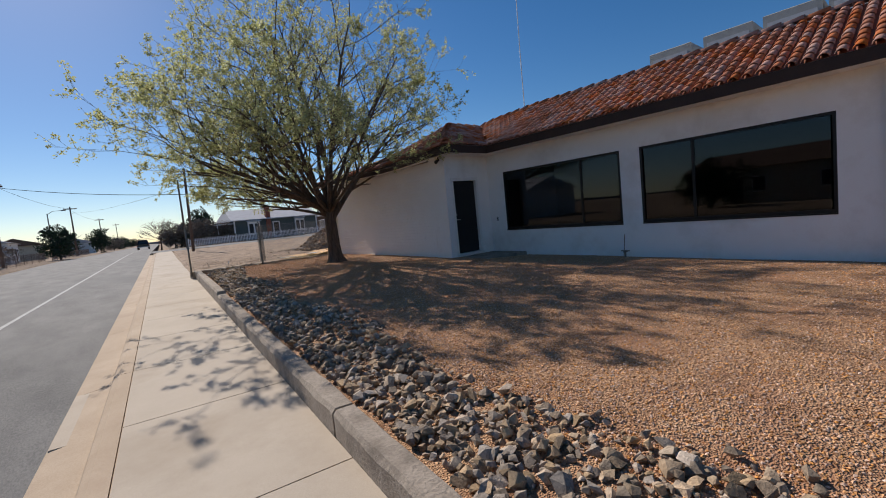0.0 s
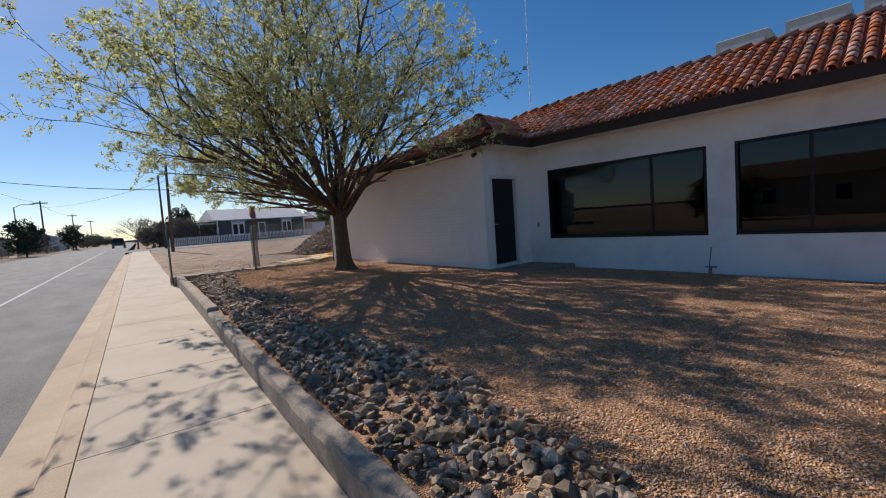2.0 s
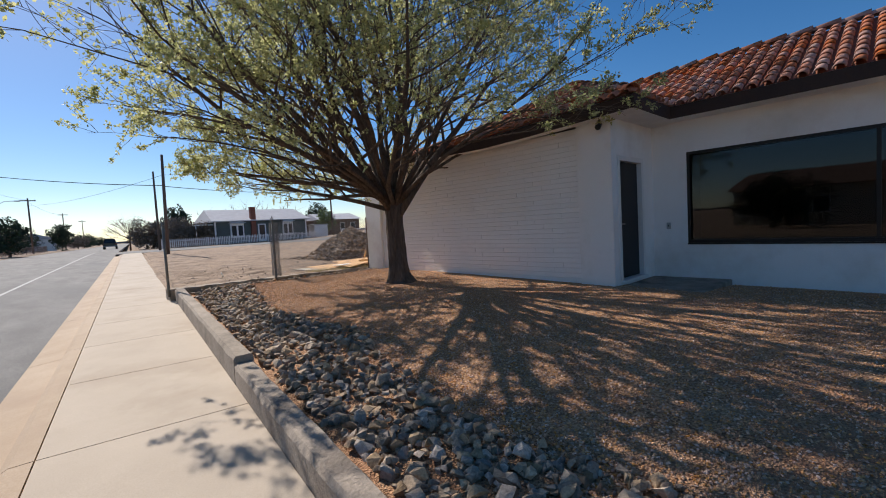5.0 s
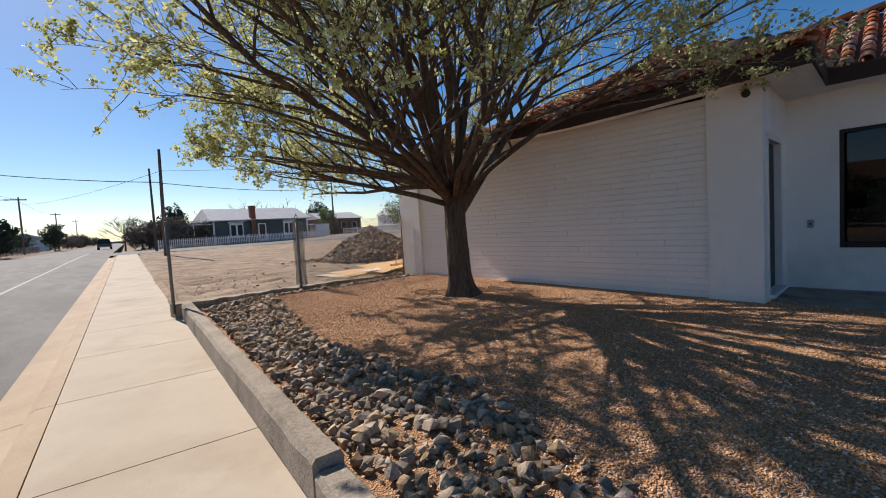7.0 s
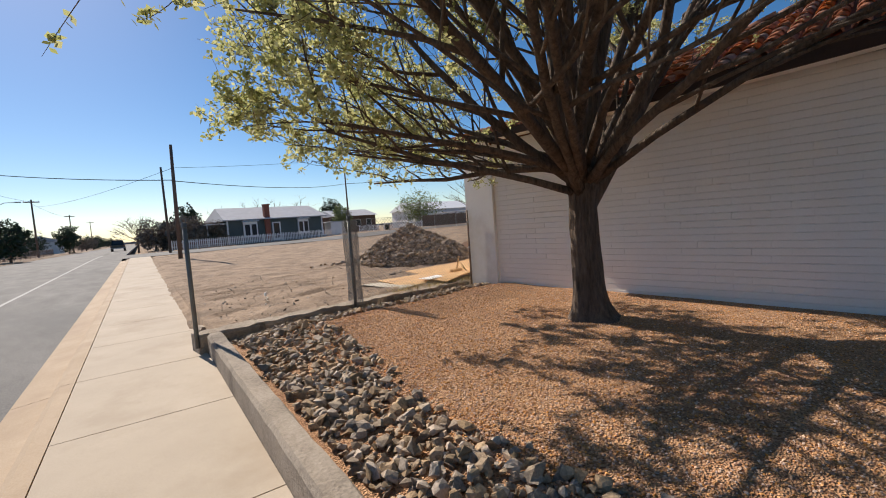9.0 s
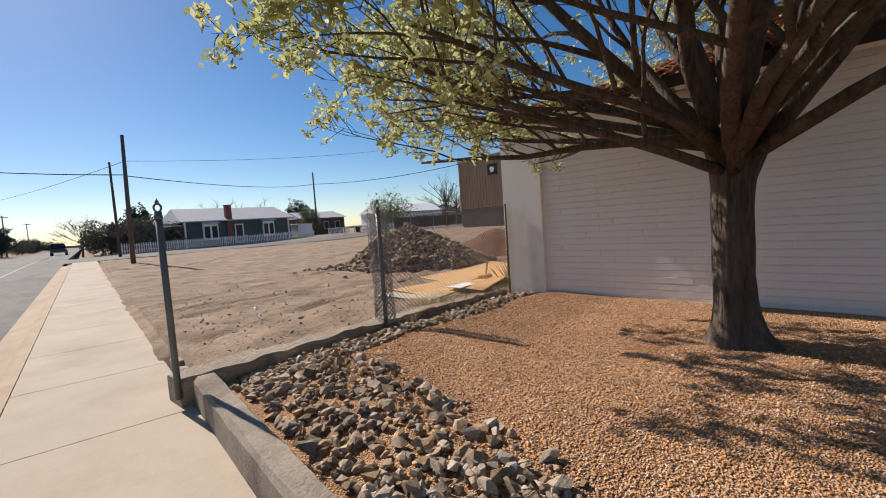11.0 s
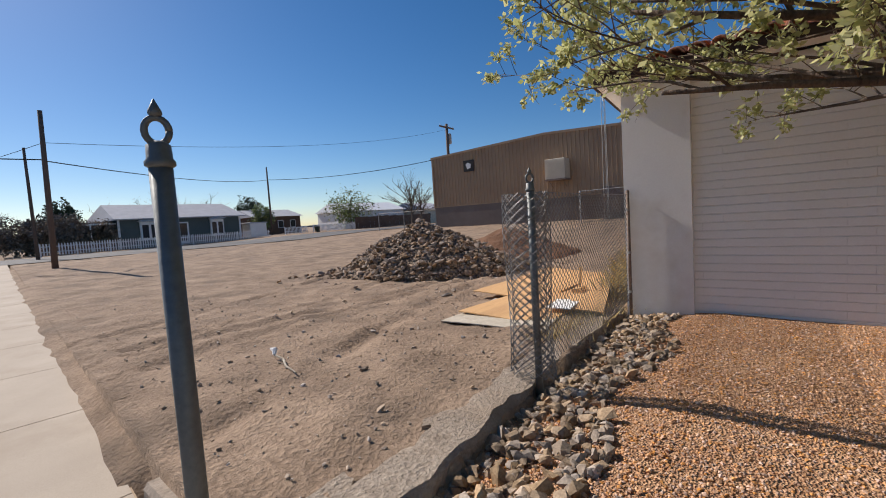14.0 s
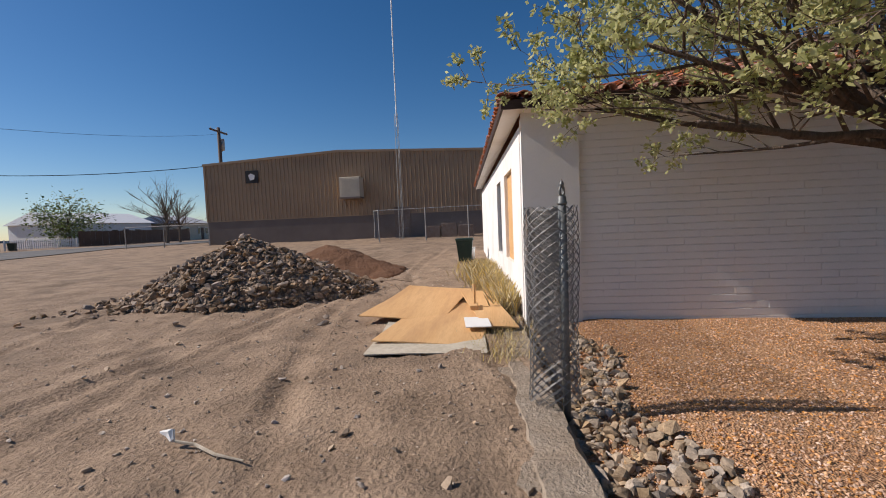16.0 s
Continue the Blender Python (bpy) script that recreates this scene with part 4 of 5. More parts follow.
# ---- boards ----
def board(x, y, z, turn, tilt, lean, l, w, t, mat, label, name="plywood_sheet", warp=0.02):
    ob = thing(name, (x, y, z), label, "board", "boards on the dirt")
    sh = Shape()
    nx, ny = 12, 6
    for k in (0, 1):
        g = [[(-l / 2 + l * i / nx, -w / 2 + w * j / ny, k * t + warp * math.sin(i / nx * 4 + j / ny * 2) + warp * 0.8 * (j / ny - 0.5) * (i / nx)) for i in range(nx + 1)] for j in range(ny + 1)]
        sh.sheet(g)
    row = nx + 1
    o = row * (ny + 1)
    rim = [i for i in range(row)] + [row * j + nx for j in range(1, ny + 1)] + [row * ny + i for i in range(nx - 1, -1, -1)] + [row * j for j in range(ny - 1, 0, -1)]
    sh.f += [(a, b, o + b, o + a) for a, b in zip(rim, rim[1:] + rim[:1])]
    part("sheet", sh, mat, ob)
    ob.matrix_basis = pose(x, y, z, tilt, lean, turn)
    return ob


board(-0.78, 8.6, 0.11, 4, 0, 0, 1.5, 1.25, 0.012, "osb", "weathered grey pressed board lying on the dirt", "pressed_board")
board(-0.1, 8.5, 0.15, -6, 1, -1.5, 2.2, 1.2, 0.014, "plywood", "tan plywood sheet lying on other boards")
board(1.05, 8.98, 0.2, -8, 2, -3, 2.2, 1.2, 0.014, "plywood", "tan plywood sheet, slightly warped, on the dirt")
board(0.4, 7.98, 0.22, 12, 2, -4, 2.1, 0.42, 0.016, "plywood", "narrow tan plywood strip leaning over other boards")
board(-0.5, 8.06, 0.2, 6, 0, 0, 0.55, 0.3, 0.01, "white_board", "small white board offcut", "board_offcut", 0.004)
blk = thing("wood_scrap", (0.25, 8.12, 0.23), "short wooden offcut with a stub standing on it", "wood scrap")
part("foot", Shape().bevel_box(-0.14, 0.14, -0.05, 0.05, 0, 0.06, 0.008), "plywood", blk)
part("stub", Shape().tube([(0.02, 0, 0.05), (0.1, 0, 0.32)], 0.022, 6), "plywood", blk)

# ---- fence with ornamental posts ----
def finial(sh, z, r):
    sh.tube([(0, 0, z - 0.035), (0, 0, z - 0.03), (0, 0, z - 0.02), (0, 0, z - 0.012), (0, 0, z + 0.02), (0, 0, z + 0.03)], [r, r * 1.28, r * 1.28, r * 1.08, r * 1.02, r * 0.5], 16)
    sh.tube([(0.026 * math.cos(a), 0, z + 0.055 + 0.032 * math.sin(a)) for a in [2 * math.pi * k / 18 for k in range(19)]], 0.0085, 8)
    sh.tube([(0, 0, z + 0.088), (0, 0, z + 0.096), (0, 0, z + 0.104), (0, 0, z + 0.118), (0, 0, z + 0.132)], [0.010, 0.016, 0.015, 0.008, 0.0015], 10)


def fence_post(x, y, z, h, lean, turn, label):
    ob = thing("fence_post", (x, y, z), label, "post", "fence posts")
    ob.matrix_basis = pose(x, y, z, 0, lean, turn)
    part("pole", Shape().tube([(0, 0, -0.15), (0, 0, h * 0.5), (0, 0, h)], 0.0265, 16), "steel_post", ob, smooth=True)
    f = Shape()
    finial(f, h + 0.03, 0.0265)
    part("finial", f, "steel_post", ob, "ring and pointed knob on the cap", True)
    return ob


fence_post(-5.11, 7.28, 0.17, 1.36, 0, -20, "grey steel fence post with a ring-shaped finial")
P2 = (-2.78, 7.38, 0.17)
fence_post(*P2, 1.34, 0, -40, "grey steel fence post wrapped in loose chain-link mesh")
p3 = thing("wall_post", (-0.05, 7.38, 0.1), "slim rusty post against the wall that ends the fence", "post", "fence posts")
part("pole", Shape().tube([(0, 0, -0.1), (0, 0, 1.43)], 0.02, 10), "rust", p3, smooth=True)
part("cap", Shape().tube([(0, 0, 1.43), (0, 0, 1.455)], [0.025, 0.012], 10), "rust", p3)
for z in (0.2, 0.68, 1.2):
    part("band", Shape().tube([(0, 0, z), (0, 0, z + 0.03)], 0.025, 10), "galvanized", p3)


def chain_mesh(sh, a, b, z0, z1, cell=0.07, r=0.0022, wave=0.0):
    """Crossing wires between two points on the plan."""
    a, b = Vector((*a, 0)), Vector((*b, 0))
    L, H = (b - a).length, z1 - z0
    d = (b - a) / L
    nrm = Vector((-d.y, d.x, 0))
    for i in range(-int(H / cell), int(L / cell) + 1):
        for sgn in (1, -1):
            u0 = i * cell
            lo, hi = max(0, -u0), min(H, L - u0)
            if hi - lo < 0.02:
                continue
            pts = []
            for q in range(4):
                t = lo + (hi - lo) * q / 3
                u = u0 + t if sgn > 0 else L - (u0 + t)
                p = a + d * u
                p.z = z0 + t
                p += nrm * (wave * math.sin(u * 2.6 + t * 2) + sgn * 0.002)
                pts.append(p)
            sh.tube(pts, r, 3, False)


net = thing("chain_link_panel", (0, 0, 0), "grey chain-link mesh stretched between post and wall", "fence")
sh = Shape()
chain_mesh(sh, (P2[0] + 0.03, P2[1]), (-0.06, 7.39), 0.2, 1.5, 0.062, 0.0028, 0.02)
part("mesh", sh, "wire", net)
part("tension_wire", Shape().tube([(P2[0], P2[1], 1.5), (-1.3, 7.4, 1.5), (-0.06, 7.39, 1.5)], 0.003, 4), "galvanized", net)
roll = thing("wire_roll", (P2[0] + 0.03, P2[1] + 0.0, 0.17), "loose end of chain-link mesh wound round the post", "fence")
sh = Shape()
rr = random.Random(3)
for ax, ay, n in ((0.085, 0.165, 13), (0.065, 0.14, 11)):
    for k in range(n):
        for sgn in (1, -1):
            pts = []
            for q in range(29):
                z = 1.33 * q / 28
                a = 6.283 * k / n + sgn * z / (0.062 * n / 6.283)
                flare = 1 + 0.10 * math.sin(z * 4 + ax * 40) + 0.12 * (1 - z / 1.33)
                pts.append((ax * flare * math.cos(a) + 0.02, ay * flare * math.sin(a) + 0.07, z + rr.uniform(-0.003, 0.003)))
            sh.tube(pts, 0.0028, 3, False)
tagged(part("coil", sh, "wire", roll), kind="stuff")

# ---- loose things in the yard ----
bn = thing("wheelie_bin", (8.6, 8.75, land(8.6, 8.75)), "dark green plastic wheeled rubbish bin", "bin", "rubbish bins")
part("body", Shape().add([(-0.2, -0.2, 0.03), (0.2, -0.2, 0.03), (0.2, 0.2, 0.03), (-0.2, 0.2, 0.03), (-0.27, -0.27, 0.72), (0.27, -0.27, 0.72), (0.27, 0.27, 0.72), (-0.27, 0.27, 0.72)], [(3, 2, 1, 0), (4, 5, 6, 7), (0, 1, 5, 4), (1, 2, 6, 5), (2, 3, 7, 6), (3, 0, 4, 7)]), "bin_green", bn)
part("lid", Shape().bevel_box(-0.3, 0.3, -0.3, 0.3, 0.725, 0.79, 0.03), "bin_green", bn, "hinged lid")
for y in (-0.2, 0.2):
    part("wheel", Shape().tube([(0.24, y - 0.025, 0.09), (0.24, y + 0.025, 0.09)], 0.09, 14), "rubber", bn)
bk = thing("white_bucket", (9.3, 8.6, land(9.3, 8.6)), "white plastic bucket beside the bin", "bucket")
part("body", Shape().tube([(0, 0, 0), (0, 0, 0.42)], [0.14, 0.17], 14), "white_paint", bk, smooth=True)
part("handle", Shape().tube([(0.17 * math.cos(a), 0, 0.4 + 0.1 * math.sin(a)) for a in [math.pi * k / 8 for k in range(9)]], 0.005, 5), "galvanized", bk)
for x, y, r in ((4.9, 8.2, 0.16), (5.4, 8.3, 0.13), (4.4, 8.15, 0.12)):
    ob = tagged(new("rubble_lump", RAW and STONES["rock"][int(x * 10) % 14]), "pale broken concrete lump by the wall", "stone", "concrete lumps")
    ob.matrix_basis = pose(x, y, land(x, y) + r * 0.35, 5, 8, 40 * x) @ Matrix.Diagonal((r, r, r, 1))

rg = random.Random(8)
v, f = [], []
for _ in range(5200):
    x = rg.uniform(0.4, 6.2)
    y = north(x) + 0.08 + abs(rg.gauss(0, 0.33)) * (0.4 + 0.12 * x)
    if x < 2.4 and y > north(x) + 0.45:
        continue
    z = land(x, y)
    hgt, a = rg.uniform(0.08, 0.42), rg.uniform(0, 6.28)
    b = Vector((math.cos(a), math.sin(a), 0))
    tip = Vector((x, y, z + hgt)) + b * hgt * rg.uniform(0.1, 0.7)
    side = Vector((-b.y, b.x, 0)) * 0.006
    k = len(v)
    v += [Vector((x, y, z)) - side, Vector((x, y, z)) + side, (Vector((x, y, z)) + tip) / 2 + Vector((0, 0, hgt * 0.14)) + side * 0.7, tip]
    f.append((k, k + 1, k + 2, k + 3))
tagged(new("dry_weeds", data("dry_weeds", v, f, "dry_grass")), "dry yellow grass and weeds along the wall", "grass", kind="stuff")
v, f = [], []
for _ in range(1500):
    x = rg.uniform(-1.8, 0.0) if rg.random() < 0.6 else rg.uniform(-0.5, 2.2)
    y = 7.75 + rg.gauss(0, 0.16)
    z = land(x, y)
    hgt, a = rg.uniform(0.03, 0.14), rg.uniform(0, 6.28)
    tip = Vector((x + math.cos(a) * hgt, y + math.sin(a) * hgt, z + hgt))
    side = Vector((-math.sin(a), math.cos(a), 0)) * 0.004
    k = len(v)
    v += [Vector((x, y, z)) - side, Vector((x, y, z)) + side, tip]
    f.append((k, k + 1, k + 2))
tagged(new("weed_tufts", data("weed_tufts", v, f, "dry_grass")), "short dry weed tufts beside the boards", "grass", kind="stuff")
for x, y, t in ((3.3, 9.9, 20), (4.2, 10.1, 80), (2.6, 10.3, 50)):
    ob = thing("dry_branch", (x, y, land(x, y) + 0.02), "thin dry branches lying on the dirt", "branch", "dry branches", t)
    part("stem", Shape().tube([(-0.4, 0, 0), (0, 0.05, 0.06), (0.4, -0.02, 0.03)], [0.008, 0.007, 0.003], 5), "twig", ob)
    part("fork", Shape().tube([(-0.1, 0.03, 0.04), (0.15, 0.25, 0.12)], [0.006, 0.002], 5), "twig", ob)

# ---- metal building ----
BX, B0 = 24.5, 0.6
hall = thing("metal_building", (BX, 17, B0), "long tan corrugated-metal building on a dark block base", "building")


def hall_top(y):
    return 7.05 - 0.042 * (y - 18.7) - B0 if y > 18.7 else 7.05 + 0.045 * (y - 18.7) - B0


sh = Shape().prism([(0, -20), (18, -20), (18, 12.1), (0, 12.1)], -0.4, 1.72)
part("base_wall", sh, "grey_block", hall, "dark grey block base")
sh = Shape()
for x0, x1 in ((0.05, 18),):
    pr = [(y - 17, hall_top(y)) for y in (-3, 18.7, 29.1)]
    v = [(x0, y, 1.72) for y in (-20, 1.7, 12.1)] + [(x0, y, z) for y, z in pr] + [(x1, y, 1.72) for y in (-20, 1.7, 12.1)] + [(x1, y, z) for y, z in pr]
    sh.add(v, [(0, 3, 4, 1), (1, 4, 5, 2), (6, 7, 10, 9), (7, 8, 11, 10), (0, 6, 9, 3), (2, 5, 11, 8), (3, 9, 10, 4), (4, 10, 11, 5)])
part("wall", sh, "tan_metal", hall)
for k in range(104):
    y = 28.95 - k * 0.305
    rib = Shape().add([(0.05, y - 17 - 0.055, 1.70), (0.0, y - 17 - 0.025, 1.70), (0.0, y - 17 + 0.025, 1.70), (0.05, y - 17 + 0.055, 1.70)] + [(0.05, y - 17 - 0.055, hall_top(y) - 0.05), (0.0, y - 17 - 0.025, hall_top(y) - 0.05), (0.0, y - 17 + 0.025, hall_top(y) - 0.05), (0.05, y - 17 + 0.055, hall_top(y) - 0.05)],
                      [(0, 1, 5, 4), (1, 2, 6, 5), (2, 3, 7, 6), (4, 5, 6, 7)])
    part("rib", rib, "tan_metal", hall)
part("base_flashing", Shape().box(-0.03, 0.05, -20, 12.12, 1.70, 1.76), "tan_metal", hall)
for y0, y1 in ((-3, 18.7), (18.7, 29.2)):
    z0, z1 = hall_top(y0), hall_top(y1)
    part("roof_trim", Shape().add([(-0.06, y0 - 17, z0 - 0.14), (-0.06, y1 - 17, z1 - 0.14), (-0.06, y1 - 17, z1 + 0.04), (-0.06, y0 - 17, z0 + 0.04), (0.3, y1 - 17, z1 + 0.04), (0.3, y0 - 17, z0 + 0.04)], [(0, 1, 2, 3), (3, 2, 4, 5)]), "tan_metal", hall)
part("corner_trim", Shape().box(-0.04, 0.1, 12.0, 12.14, 1.7, hall_top(29.0)), "tan_metal", hall)
part("door", Shape().bevel_box(-0.05, 0.0, -3.45, -2.3, -0.1, 2.2, 0.01), "rust", hall, "rusty brown side door")
sign = thing("wall_sign", (BX - 0.03, 25.3, 5.05), "square black sign with a white shape", "sign")
part("panel", Shape().box(-0.03, 0.0, -0.5, 0.5, 0, 0.92), "dark_metal", sign)
emblem = part("emblem", Shape().prism([(0.0, 0.0), (0.25, 0.05), (0.3, 0.3), (0.05, 0.42), (-0.12, 0.3), (-0.05, 0.12)], 0.0, 0.008), "white_paint", sign)
emblem.matrix_basis = pose(-0.04, 0.13, 0.2, 90, 0, -90) @ Matrix.Scale(1.25, 4)
cl = thing("wall_cooler", (BX, 17.6, 3.5), "boxy beige evaporative cooler hung on the wall", "air conditioner")
part("body", Shape().bevel_box(-1.0, -0.02, -0.72, 0.72, 0.12, 1.5, 0.03), "cooler_paint", cl)
part("tray", Shape().box(-1.05, -0.02, -0.76, 0.76, 0.0, 0.11), "rust", cl)
for k in range(6):
    part("louvre", Shape().box(-1.03, -1.002, -0.6, 0.6, 0.3 + k * 0.19, 0.42 + k * 0.19), "cooler_paint", cl)
for k in range(2):
    part("bracket", Shape().tube([(-0.9, -0.5 + k, 0.0), (-0.02, -0.5 + k, -0.5)], 0.02, 5), "rust", cl)

mast = thing("radio_mast", (21.5, 13.6, land(21.5, 13.6)), "tall slender lattice radio mast with a whip antenna", "antenna")
for k in range(3):
    a = 2.1 * k
    part("leg", Shape().tube([(0.16 * math.cos(a), 0.16 * math.sin(a), 0), (0.12 * math.cos(a), 0.12 * math.sin(a), 8.0)], 0.016, 5), "galvanized", mast)
sh = Shape()
for j in range(20):
    for k in range(3):
        a, b = 2.1 * k, 2.1 * (k + 1)
        r0, r1 = 0.16 - 0.04 * j / 30, 0.16 - 0.04 * (j + 1) / 30
        sh.tube([(r0 * math.cos(a), r0 * math.sin(a), 0.4 * j), (r1 * math.cos(b), r1 * math.sin(b), 0.4 * j + 0.4)], 0.007, 3, False)
part("lattice", sh, "galvanized", mast)
part("whip", Shape().tube([(0, 0, 7.2), (0, 0, 13), (0.1, 0, 19), (0.3, 0, 26)], [0.04, 0.04, 0.03, 0.015], 6), "white_paint", mast)


def mesh_fence(name, pts, h, label, gaps=()):
    ob = thing(name, (0, 0, 0), label, "fence", "chain-link fences")
    for x, y in pts:
        z = land(x, y)
        part("post", Shape().tube([(x, y, z - 0.1), (x, y, z + h + 0.05)], 0.035, 8), "galvanized", ob)
    for (x0, y0), (x1, y1) in zip(pts, pts[1:]):
        z0, z1 = land(x0, y0), land(x1, y1)
        part("rail", Shape().tube([(x0, y0, z0 + h), (x1, y1, z1 + h)], 0.022, 6), "galvanized", ob)
        sh = Shape()
        chain_mesh(sh, (x0, y0), (x1, y1), z0 + 0.05, z0 + h, 0.13, 0.003)
        part("mesh", sh, "wire", ob)
    return ob


mesh_fence("yard_fence", [(23.4, 15.9), (20.0, 14.7), (20.0, 11.8), (20.0, 9.2), (20.0, 6.8)], 1.95, "galvanized chain-link enclosure beside the metal building")
mesh_fence("gate_fence", [(23.4, 35.0), (23.8, 32.2), (24.3, 28.9)], 1.6, "galvanized chain-link fence with a gate")
box = thing("crate_shelf", (22.6, 10.6, land(22.6, 10.6)), "low dark stacked crates inside the enclosure", "crate")
for k in range(3):
    part("crate", Shape().bevel_box(-0.4, 0.4, -1.6 + 1.1 * k, -0.6 + 1.1 * k, 0, 0.75 + 0.15 * (k % 2), 0.02), "rust", box)

# ---- poles and cables ----
def wooden_pole(x, y, h, r, label, arm=0.0, lean=0.0, can=False):
    z = land(x, y) if along(x, y)[1] > 0.1 else walk_z(along(x, y)[0])
    ob = thing("utility_pole", (x, y, z), label, "utility pole", "utility poles")
    part("shaft", Shape().tube([(0, 0, -0.3), (lean * 0.5, 0, h * 0.5), (lean, 0, h)], [r, r * 0.85, r * 0.68], 10), "pole_wood", ob, smooth=True)
    if arm:
        part("crossarm", Shape().box(lean - arm / 2, lean + arm / 2, -0.06, 0.06, h - 0.45, h - 0.3), "pole_wood", ob)
        for k in (-0.45, -0.15, 0.15, 0.45):
            part("insulator", Shape().tube([(lean + k * arm, 0, h - 0.3), (lean + k * arm, 0, h - 0.16)], [0.04, 0.03], 8), "white_paint", ob)
    if can:
        part("transformer", Shape().tube([(0.4, 0, h - 2.1), (0.4, 0, h - 2.0), (0.4, 0, h - 1.1), (0.4, 0, h - 1.0)], [0.2, 0.24, 0.24, 0.18], 12), "galvanized", ob, smooth=True)
        part("cable_loop", Shape().tube([(0.4, 0.2, h - 1.0), (0.85, 0.1, h - 1.3), (0.8, 0.1, h - 1.9), (0.3, 0.1, h - 2.4)], 0.02, 5), "cable", ob)
    return ob


wooden_pole(-0.9, 30.0, 6.55, 0.12, "leaning brown wooden utility pole on the verge", 0, 0.15)
wooden_pole(1.4, 46.0, 7.6, 0.12, "thin dark wooden utility pole near the corner")
wooden_pole(27.8, 60.0, 9.2, 0.14, "wooden utility pole by the picket fence")
wooden_pole(33.0, 33.3, 10.9, 0.21, "wooden utility pole with crossarm and transformer", 2.6, 0, True)
for s, n, h in ((48, -13.5, 8.0), (88, -13, 8.5), (130, -13, 8.5), (180, -13, 9)):
    x, y = street(s, n)
    wooden_pole(x, y, h, 0.14, "weathered wooden utility pole with a crossarm across the street", 1.8)
lampx, lampy = street(66, -12.6)
sl = thing("street_lamp", (lampx, lampy, walk_z(66)), "slim grey street lamp with a curved arm", "street lamp")
part("column", Shape().tube([(0, 0, 0), (0, 0, 6.0)], [0.09, 0.06], 8), "galvanized", sl)
part("arm", Shape().tube([(0, 0, 5.9), (0.6, 0, 6.3), (1.5, 0, 6.35)], 0.03, 6), "galvanized", sl)
part("lantern", Shape().bevel_box(1.4, 1.9, -0.1, 0.1, 6.28, 6.4, 0.03), "galvanized", sl)


def cable(a, b, sag, r=0.018, label="black overhead cable strung between poles"):
    a, b = Vector(a), Vector(b)
    pts = [a.lerp(b, t / 20) - Vector((0, 0, sag * 4 * (t / 20) * (1 - t / 20))) for t in range(21)]
    ob = new("overhead_cable", Shape().tube(pts, r, 4).mesh("overhead_cable", "cable"))
    tagged(ob, label, "cable", "overhead cables")


s48 = (*street(48, -13.5), walk_z(48) + 7.6)
cable((-0.8, 30.0, 4.85), s48, 0.3, 0.03)
cable((-0.8, 30.0, 4.8), (27.8, 60.0, 8.1), 0.5, 0.03)
cable((27.8, 60.0, 8.1), (33.0, 33.3, 8.0), 0.6, 0.04)
cable((-0.77, 30.0, 5.55), (33.0, 33.3, 10.9), 0.8, 0.012, "thin grey overhead wire")
cable((-0.77, 30.0, 5.55), (*street(88, -13), walk_z(88) + 7.4), 0.5, 0.012, "thin grey overhead wire")
for a, b in (((48, -13.5), (88, -13)), ((88, -13), (130, -13))):
    cable((*street(*a), walk_z(a[0]) + 7.9), (*street(*b), walk_z(b[0]) + 8.2), 0.5, 0.015)

# ---- the house across the side street ----
def bay(parent, x, w, y=-0.28):
    b = part("bay_window", Shape().bevel_box(x - w / 2, x + w / 2, y, -0.005, 0.75, 2.7, 0.02), "white_paint", parent, "white framed bay window")
    for k in (-1, 1):
        part("pane", Shape().box(x + k * w * 0.24 - w * 0.17, x + k * w * 0.24 + w * 0.17, y - 0.02, y - 0.004, 0.95, 2.35), "pane", b)
    part("hood", Shape().add([(x - w * 0.62, y - 0.45, 2.72), (x + w * 0.62, y - 0.45, 2.72), (x + w * 0.62, 0, 2.72), (x - w * 0.62, 0, 2.72), (x - w * 0.4, -0.15, 3.0), (x + w * 0.4, -0.15, 3.0)], [(3, 2, 1, 0), (0, 1, 5, 4), (1, 2, 5), (2, 3, 4, 5), (3, 0, 4)]), "white_paint", b)


hz = land(14, 58)
hs = thing("green_house", (9.7, 58.0, hz), "low dark green house with a pale shingle roof and brick chimney", "house")
part("wall", Shape().box(0, 12.6, 0, 8.5, -0.2, 3.0), "house_wall", hs)
part("roof", Shape().add([(-0.5, -0.6, 2.92), (13.1, -0.6, 2.92), (13.1, 9.1, 2.92), (-0.5, 9.1, 2.92), (-0.1, 4.2, 4.75), (12.7, 4.2, 4.75), (-0.5, -0.6, 3.04), (13.1, -0.6, 3.04)], [(3, 2, 1, 0), (0, 1, 7, 6), (6, 7, 5, 4), (1, 2, 5, 7), (2, 3, 4, 5), (3, 0, 6, 4)]), "shingle", hs, "pale grey shingle roof")
part("chimney", Shape().box(4.55, 5.2, -0.35, 0.3, -0.2, 4.75).box(4.5, 5.25, -0.4, 0.35, 4.75, 4.85), "red_brick", hs, "red brick chimney")
bay(hs, 2.7, 1.7)
bay(hs, 9.7, 1.5)
dr = part("door", Shape().box(5.5, 6.6, -0.06, -0.005, 0.1, 2.5), "white_paint", hs, "white framed door")
part("pane", Shape().box(5.68, 6.42, -0.08, -0.062, 0.4, 2.35), "pane", dr)
part("corner_board", Shape().box(-0.06, 0.14, -0.06, -0.003, -0.1, 2.95), "white_paint", hs)
part("corner_board", Shape().box(12.46, 12.66, -0.06, -0.003, -0.1, 2.95), "white_paint", hs)
part("porch_roof", Shape().box(-2.2, -0.02, 0.4, 4.0, 2.55, 2.7), "white_paint", hs, "white flat porch roof")
